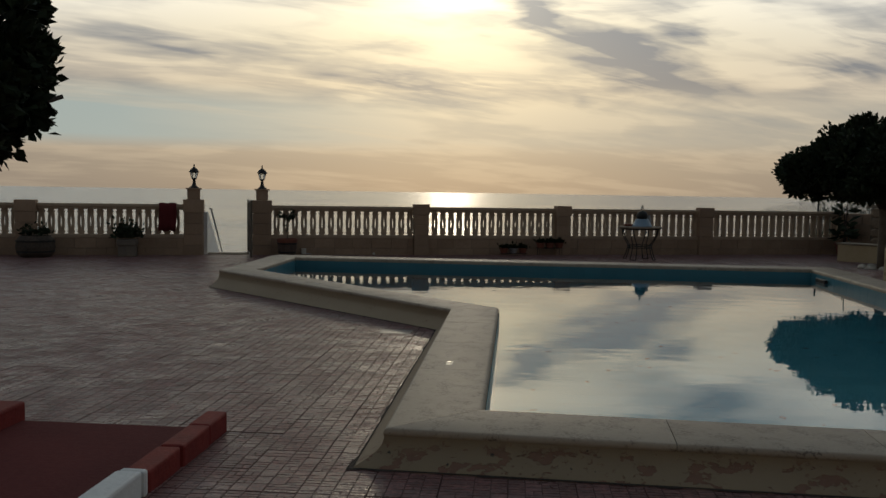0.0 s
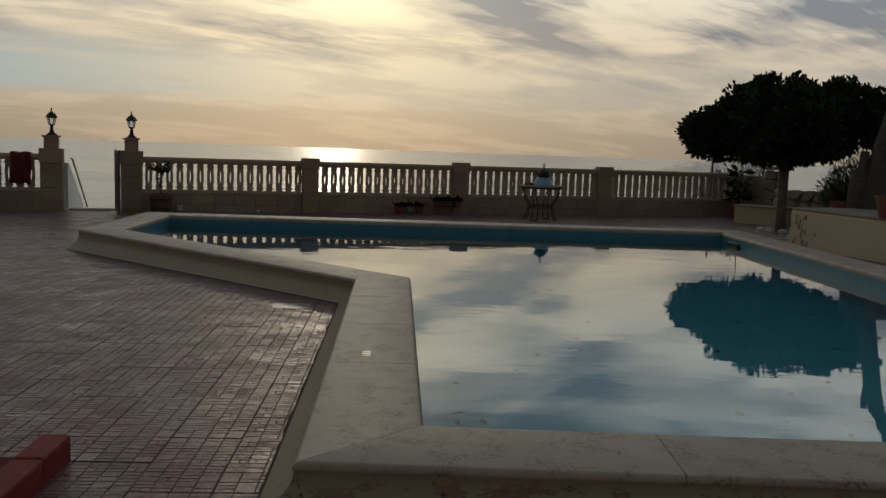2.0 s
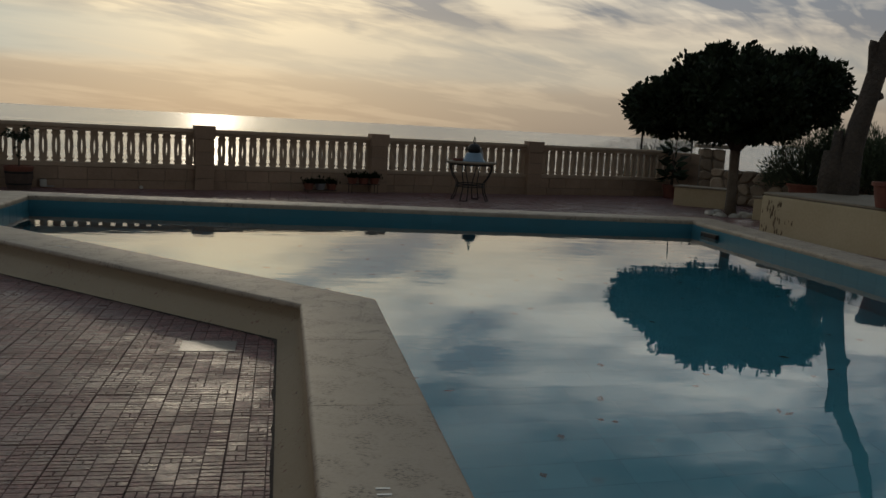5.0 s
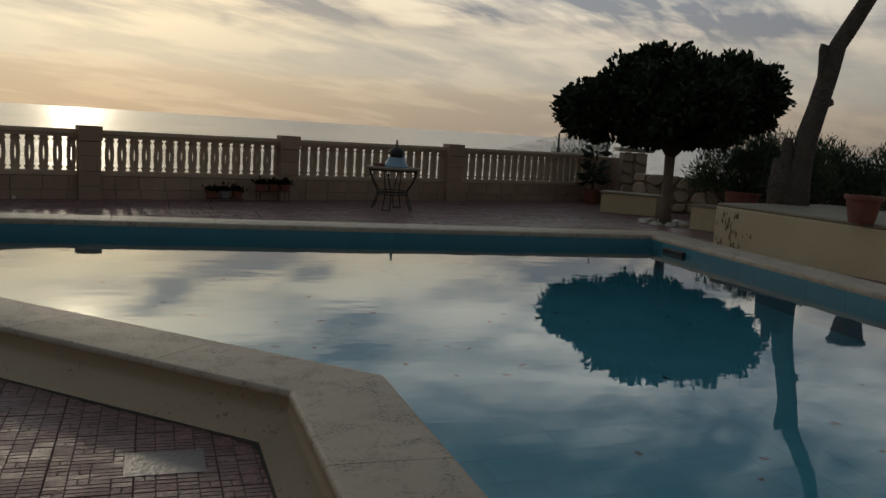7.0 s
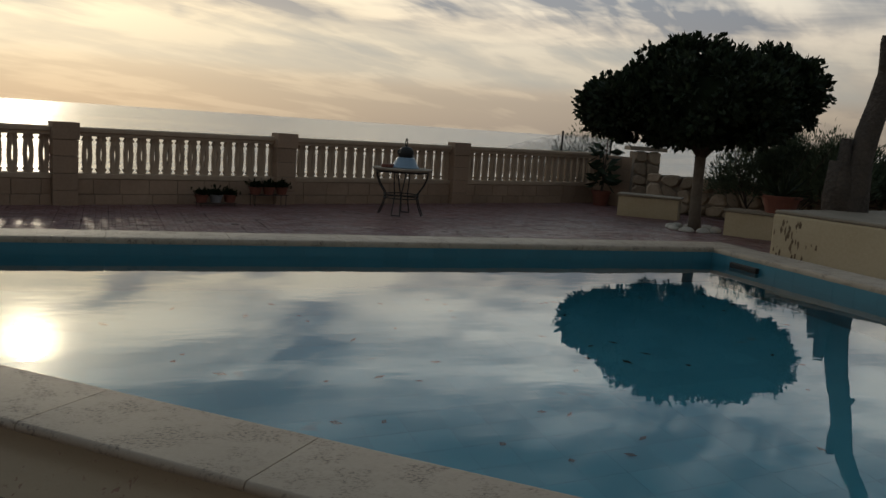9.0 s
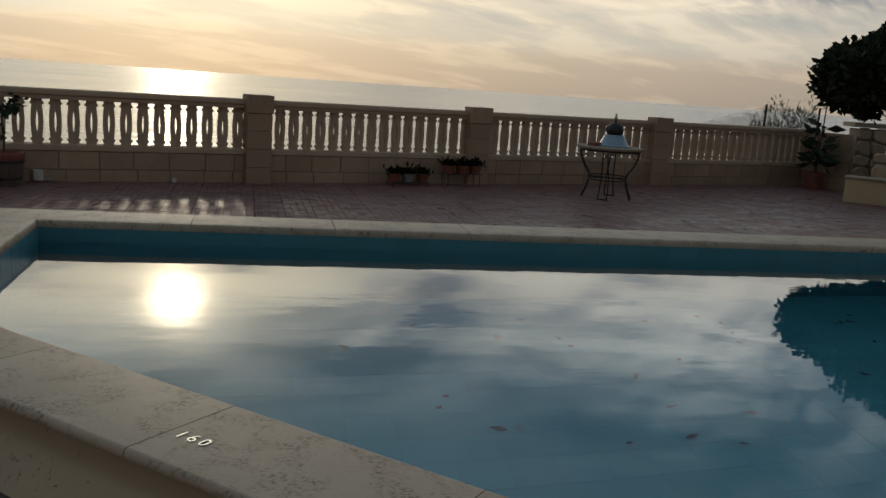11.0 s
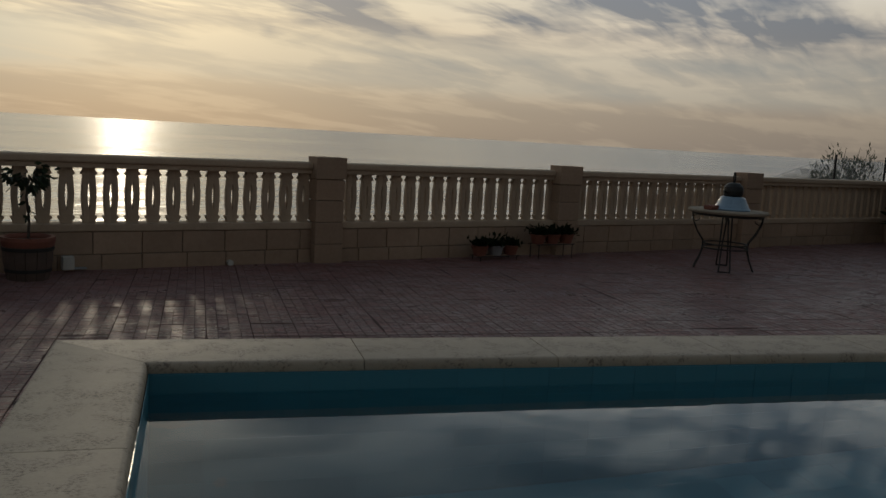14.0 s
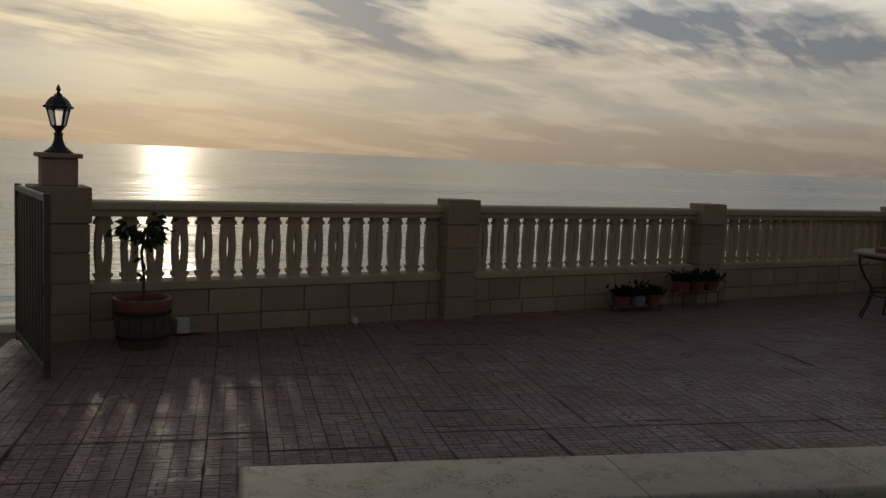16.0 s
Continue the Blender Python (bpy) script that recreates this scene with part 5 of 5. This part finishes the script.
plinth = thing("planter_box", pose(1.33, 20.75, gz(20.7)), "stone planter block holding a bushy plant", "planter")
part("base", boxed(-0.17, -0.15, 0, 0.17, 0.15, 0.22, bevel=0.012), M_WEATHER, plinth)
part("trough", boxed(-0.19, -0.17, 0.22, 0.19, 0.17, 0.34, bevel=0.015), M_WEATHER, plinth)
r = random.Random(12)
leaf_part("foliage", [(Vector((r.gauss(0, 0.13), r.gauss(0, 0.09), 0.36 + abs(r.gauss(0, 0.12)))), Vector((r.uniform(-1, 1), r.uniform(-1, 1), 0.5))) for _ in range(420)], 0.10, r, M_LEAF, plinth, "bushy dark foliage")


def red_towel():
    """A folded red cloth hung over the handrail, with soft folds."""
    bm = bmesh.new()
    prof = [(-0.145, 0.50), (-0.15, 0.62), (-0.148, 0.85), (-0.15, 1.0), (-0.14, 1.06), (-0.10, 1.078), (0.10, 1.078), (0.14, 1.06), (0.15, 0.98), (0.15, 0.75)]
    n = 12
    rows = []
    for y, z in prof:
        rows.append([bm.verts.new((-0.17 + 0.34 * i / n + 0.01 * math.sin(z * 9), y - (0.014 * (1 + math.sin(i * 1.3 + z * 4)) if z < 1.05 else 0), z + 0.01 * math.sin(i * 0.9))) for i in range(n + 1)])
    for a, b in zip(rows, rows[1:]):
        for i in range(n):
            bm.faces.new((a[i], a[i + 1], b[i + 1], b[i]))
    ob = link_bm("red_towel", bm, M_CLOTH, True)
    ob.matrix_world = pose(2.08, WALL_Y + 0.12, 0.018)
    sol = ob.modifiers.new("thickness", "SOLIDIFY")
    sol.thickness = 0.012
    tagged(ob, "dark red cloth hung over the balustrade rail", "towel")


red_towel()

lampbox = thing("junction_box", pose(4.86, WALL_Y + 0.015, gz(21) + 0.02), "small dull white electrical box at the foot of the wall", "electrical box")
part("body", boxed(-0.05, -0.10, 0.0, 0.05, 0.0, 0.12, bevel=0.008), M_RING, lampbox)
part("cable_plate", boxed(0.05, -0.08, 0.0, 0.16, -0.02, 0.015, bevel=0.004), M_GREY, lampbox)
spout = link_bm("drain_spout", tube([(6.37, WALL_Y - 0.03, 0.048), (6.37, WALL_Y + 0.06, 0.048)], 0.03, 10), M_RING)
tagged(spout, "small dull drain pipe end low in the wall", "pipe")


# ---- red kerbs by the house ----
def kerb(u0, v0, u1, v1, mat, label):
    ob = thing("painted_kerb", POOL @ pose(0, 0, 0), label, "kerb", "painted kerbs")
    r = random.Random(int(v0 * 70 + u0 * 13))
    z0 = gz(uv(u0, v0).y)
    v = v0
    while v < v1 - 0.05:
        w = min(0.36, v1 - v)
        j = r.uniform(-0.006, 0.006)
        part("kerb_block", boxed(u0 + j, v + 0.003, z0 - 0.02, u1 + j, v + w - 0.003, z0 + 0.10 + r.uniform(-0.004, 0.004), bevel=0.014), mat, ob)
        v += w
    return ob


kerb(-1.475, -0.98, -1.36, 0.02, M_RED, "kerb of blocks in worn red paint beside the patterned paving")
kerb(-1.475, -3.2, -1.36, -0.99, M_WHITE, "kerb of blocks in chipped white paint")
kerb(-2.66, -3.2, -2.50, 0.02, M_RED, "kerb of blocks in worn red paint along the red path")
redp = link_bm("red_path", boxed(-2.50, -3.2, 0.0, -1.475, -0.02, gz(6.7) + 0.018), M_REDFLOOR)
redp.matrix_world = POOL
tagged(redp, "path painted faded dark red between two kerbs", "path", kind="structure")


# ---- depth marks on the coping ----
def depth_mark(text, u, v, rot, size):
    cu = bpy.data.curves.new("depth_mark", "FONT")
    cu.body, cu.size, cu.extrude, cu.align_x, cu.align_y = text, size, 0.0008, "CENTER", "CENTER"
    ob = new("depth_mark", cu)
    cu.space_character = 1.45
    cu.materials.append(M_CHROME)
    ob.matrix_world = POOL @ pose(u, v, TOP + 0.002, 0, 0, rot)
    tagged(ob, "steel depth number 160 set into the coping" if text == "160" else "steel depth number set into the coping", "sign", "depth marks")


depth_mark("160", -2.18, 5.66, -43.7, 0.066)
for dv in (-0.042, 0.0, 0.042):
    mk = link_bm("depth_mark", boxed(-0.022, dv - 0.006, 0, 0.022, dv + 0.006, 0.0012, bevel=0.0004), M_CHROME)
    mk.matrix_world = POOL @ pose(-0.255, 1.18, TOP + 0.0006)
    tagged(mk, "worn steel digit set into the coping", "sign", "depth marks")


for v in (7.57, 7.97):
    so = thing("rail_socket", POOL @ pose(-3.80, v, TOP), "steel ring of an empty rail socket in the coping", "socket", "rail sockets")
    part("ring", lathe([(0.024, 0.0), (0.028, 0.0), (0.028, 0.003), (0.024, 0.003)], 20, loop=True), M_CHROME, so)
    part("hole", lathe([(0.0, 0.0022), (0.0238, 0.0022)], 20), M_HOLE, so, "dark socket hole")


# ---- floor tiles ----
TILE = 0.30


def tile_shape(seed):
    """Raised pads of one patterned tile: four by three fields, each a block or bars, some run together."""
    r = random.Random(seed)
    verts, faces = [], []

    def pad(x0, y0, x1, y1):
        b = 0.0014
        x0, y0, x1, y1 = x0 + 0.0017, y0 + 0.002, x1 - 0.0017, y1 - 0.002
        n = len(verts)
        h = [r.gauss(0, 0.0004) for _ in range(4)]
        verts.extend([(x0, y0, -0.004), (x1, y0, -0.004), (x1, y1, -0.004), (x0, y1, -0.004),
                      (x0 + b, y0 + b, h[0]), (x1 - b, y0 + b, h[1]), (x1 - b, y1 - b, h[2]), (x0 + b, y1 - b, h[3])])
        faces.extend([(n + 4, n + 5, n + 6, n + 7), (n, n + 1, n + 5, n + 4), (n + 1, n + 2, n + 6, n + 5), (n + 2, n + 3, n + 7, n + 6), (n + 3, n, n + 4, n + 7)])

    # the tile's own floor under its pads; the joints round it stay open
    ex, ey = r.choice((0.001, 0.001, 0.001, 0.002)), r.choice((0.001, 0.001, 0.0015, 0.0025))
    verts.extend([(ex + 0.0012, ey + 0.0012, -0.0026), (TILE - 0.0022, ey + 0.0012, -0.0026), (TILE - 0.0022, TILE - 0.0022, -0.0026), (ex + 0.0012, TILE - 0.0022, -0.0026)])
    faces.append((0, 1, 2, 3))
    cx, cy = (TILE - ex - 0.001) / 4, (TILE - ey - 0.001) / 3
    for j in range(3):
        i = 0
        while i < 4:
            wide = 2 if i < 3 and r.random() < 0.07 else 1
            x, y, w = ex + i * cx, ey + j * cy, cx * wide
            kind = r.choice(("block", "two", "two", "three", "three", "split", "twin"))
            if kind == "block" and wide == 1:
                pad(x, y, x + w, y + cy)
            elif kind == "three":
                for t in range(3):
                    pad(x, y + cy * t / 3, x + w, y + cy * (t + 1) / 3)
            elif kind == "split":
                pad(x, y, x + w * 0.5, y + cy * 0.55)
                pad(x + w * 0.5, y, x + w, y + cy * 0.55)
                pad(x, y + cy * 0.55, x + w, y + cy)
            elif kind == "twin":
                pad(x, y, x + w * 0.5, y + cy * 0.4)
                pad(x + w * 0.5, y, x + w, y + cy * 0.4)
                pad(x, y + cy * 0.4, x + w, y + cy * 0.7)
                pad(x, y + cy * 0.7, x + w, y + cy)
            else:
                q = r.choice((0.35, 0.5, 0.65))
                pad(x, y, x + w, y + cy * q)
                pad(x, y + cy * q, x + w, y + cy)
            i += wide
    return verts, faces


SHAPES = [tile_shape(s) for s in range(14)]
ARRAYS = [(np.array(v), np.array(f)) for v, f in SHAPES]
MESHES = []
for v, f in SHAPES:
    me = bpy.data.meshes.new("tile")
    me.from_pydata(v, [], f)
    me.materials.append(M_TILE)
    me.materials.append(M_GROOVE)
    me.polygons[0].material_index = 1
    MESHES.append(me)


def in_pool(u, v, grow):
    if v > 9.40 - 0.013 * u + grow or v < -grow - 0.055 * max(u, 0.0) or u > 4.72 + grow:
        return False
    if u < -3.45 - grow:
        return False
    if u < -grow and v + 0.99 * u < 3.95 - grow * 1.41:
        return False
    return True


def lay_tiles():
    r = random.Random(77)
    near, far_v, far_f, base = 0, [], [], 0
    slots = []
    for iu in range(-54, 46):
        for iv in range(-22, 64):
            u, v = iu * TILE - 0.5 * TILE, iv * TILE
            c = uv(u + TILE / 2, v + TILE / 2)
            if c.y > 20.95 + 0.2 or c.x < -5.5 or c.x > 18.0 or c.y < 1.5:
                continue
            if c.x > 15.5 and c.y < 14.0:
                continue
            if all(in_pool(u + a * TILE, v + b * TILE, 0.44) for a in (0, 1) for b in (0, 1)):
                continue
            k = r.randrange(len(SHAPES))
            z = gz_flat(uv(u, v).y)
            tip = Matrix.Translation(POOL @ Vector((u, v, 0)) + Vector((0, 0, z + r.uniform(-0.0012, 0.0012))))
            m = tip @ pose(0, 0, 0, math.degrees(TILT) + r.gauss(0, 0.12), r.gauss(0, 0.12), 0) @ POOL.to_3x3().to_4x4()
            if near < 300 and -2.2 < u < -0.3 and 0.9 < v < 6.0:
                ob = new("tile", MESHES[k])
                ob.parent = terrace
                ob.matrix_local = m
                near += 1
            else:
                sv, sf = ARRAYS[k]
                mm = np.array(m)
                far_v.append(sv @ mm[:3, :3].T + mm[:3, 3])
                far_f.append(sf + base)
                base += len(sv)
                slots.extend([1] + [0] * (len(sf) - 1))
    me = bpy.data.meshes.new("paving_tiles")
    me.from_pydata(np.concatenate(far_v).tolist(), [], np.concatenate(far_f).tolist())
    me.materials.append(M_TILE)
    me.materials.append(M_GROOVE)
    me.polygons.foreach_set("material_index", slots)
    ob = new("paving_tiles", me)
    ob.parent = terrace
    tagged(ob, kind="stuff")


lay_tiles()

# a smooth slab added for the sun glint by the pool, and a straight expansion joint
fix = bmesh.new()
box(fix, -0.148, -0.115, -0.006, 0.148, 0.115, 0.001, bevel=0.002)
patch = part("smooth_tile", fix, M_SMOOTH, terrace, "smooth slab added to give the sun glint on the paving")
q = uv(-0.94, 3.56)
patch.matrix_local = Matrix.Translation((q.x, q.y, gz_flat(q.y) + 0.0015)) @ pose(0, 0, 0, math.degrees(TILT), 0, 0) @ POOL.to_3x3().to_4x4()
for u0, u1 in ((-9.0, -4.9), (-4.86, -3.4), (-2.95, 0.4), (0.9, 3.0)):
    jb = bmesh.new()
    a, b = uv(u0, 11.0), uv(u1, 11.0)
    wv = (uv(0, 11.014) - uv(0, 11.0))
    vs = [jb.verts.new((p.x, p.y, gz_flat(p.y) + 0.0018)) for p in (a, b, b + wv, a + wv)]
    jb.faces.new(vs)
    part("expansion_joint", jb, M_GROUT, terrace, "dark straight joint between paving fields")


def worn_joints():
    """Dark open joints between the paving tiles on the side towards the balustrade, broken off at random."""
    r = random.Random(19)
    bm = bmesh.new()
    for _ in range(210):
        iu, iv = r.randrange(-24, 26), r.randrange(33, 48)
        along = r.random() < 0.45
        n = r.choice((0.45, 0.7, 1.0, 1.0, 2.0))
        wd = r.uniform(0.004, 0.015)
        u, v = iu * TILE - 0.5 * TILE, iv * TILE
        du, dv = ((n * TILE, 0) if along else (0, n * TILE))
        if uv(u + du, v + dv).y > 20.9 or uv(u, v).x > 17.0 or uv(u, v).x < 2.0:
            continue
        steps = 5
        rows = []
        for t in range(steps + 1):
            f = t / steps
            w = wd * (0.35 + 0.65 * math.sin(math.pi * (0.12 + 0.76 * f))) * r.uniform(0.7, 1.2)
            c = (u + du * f, v + dv * f)
            ends_ = [(c[0], c[1] - w), (c[0], c[1] + w)] if along else [(c[0] - w, c[1]), (c[0] + w, c[1])]
            ps = [uv(*e) for e in ends_]
            rows.append([bm.verts.new((p.x, p.y, gz_flat(p.y) + 0.0022)) for p in ps])
        for a, b in zip(rows, rows[1:]):
            bm.faces.new((a[0], a[1], b[1], b[0]))
    bmesh.ops.recalc_face_normals(bm, faces=bm.faces)
    ob = part("worn_joints", bm, M_GROUT, terrace, "dark reddish open joints between worn tiles")
    tagged(ob, kind="stuff")


worn_joints()


def curb_dirt():
    """A dark crumbling line of dirt where the curb meets the paving."""
    r = random.Random(23)
    bm = bmesh.new()
    inner_, outer_ = offset(INNER, 0.572), offset(INNER, 0.583)
    n = len(INNER)
    for i in range(n):
        a0, a1 = Vector(inner_[i]), Vector(inner_[(i + 1) % n])
        b0, b1 = Vector(outer_[i]), Vector(outer_[(i + 1) % n])
        steps = max(2, round((a1 - a0).length / 0.07))
        rows = []
        for t in range(steps + 1):
            f = t / steps
            a, b = a0.lerp(a1, f), b0.lerp(b1, f)
            b = b + (b - a) * r.uniform(-0.5, 1.6) * abs(noise.noise(Vector((a.x * 1.7, a.y * 1.7, 0.3))) * 2.2)
            pa, pb = uv(*a), uv(*b)
            rows.append((bm.verts.new((pa.x, pa.y, gz_flat(pa.y) + 0.006)), bm.verts.new((pb.x, pb.y, gz_flat(pb.y) + 0.003))))
        for p, q in zip(rows, rows[1:]):
            bm.faces.new((p[0], p[1], q[1], q[0]))
    bmesh.ops.recalc_face_normals(bm, faces=bm.faces)
    ob = part("curb_dirt", bm, M_SOIL, terrace, "dark crumbled dirt along the foot of the curb")
    tagged(ob, kind="stuff")


curb_dirt()
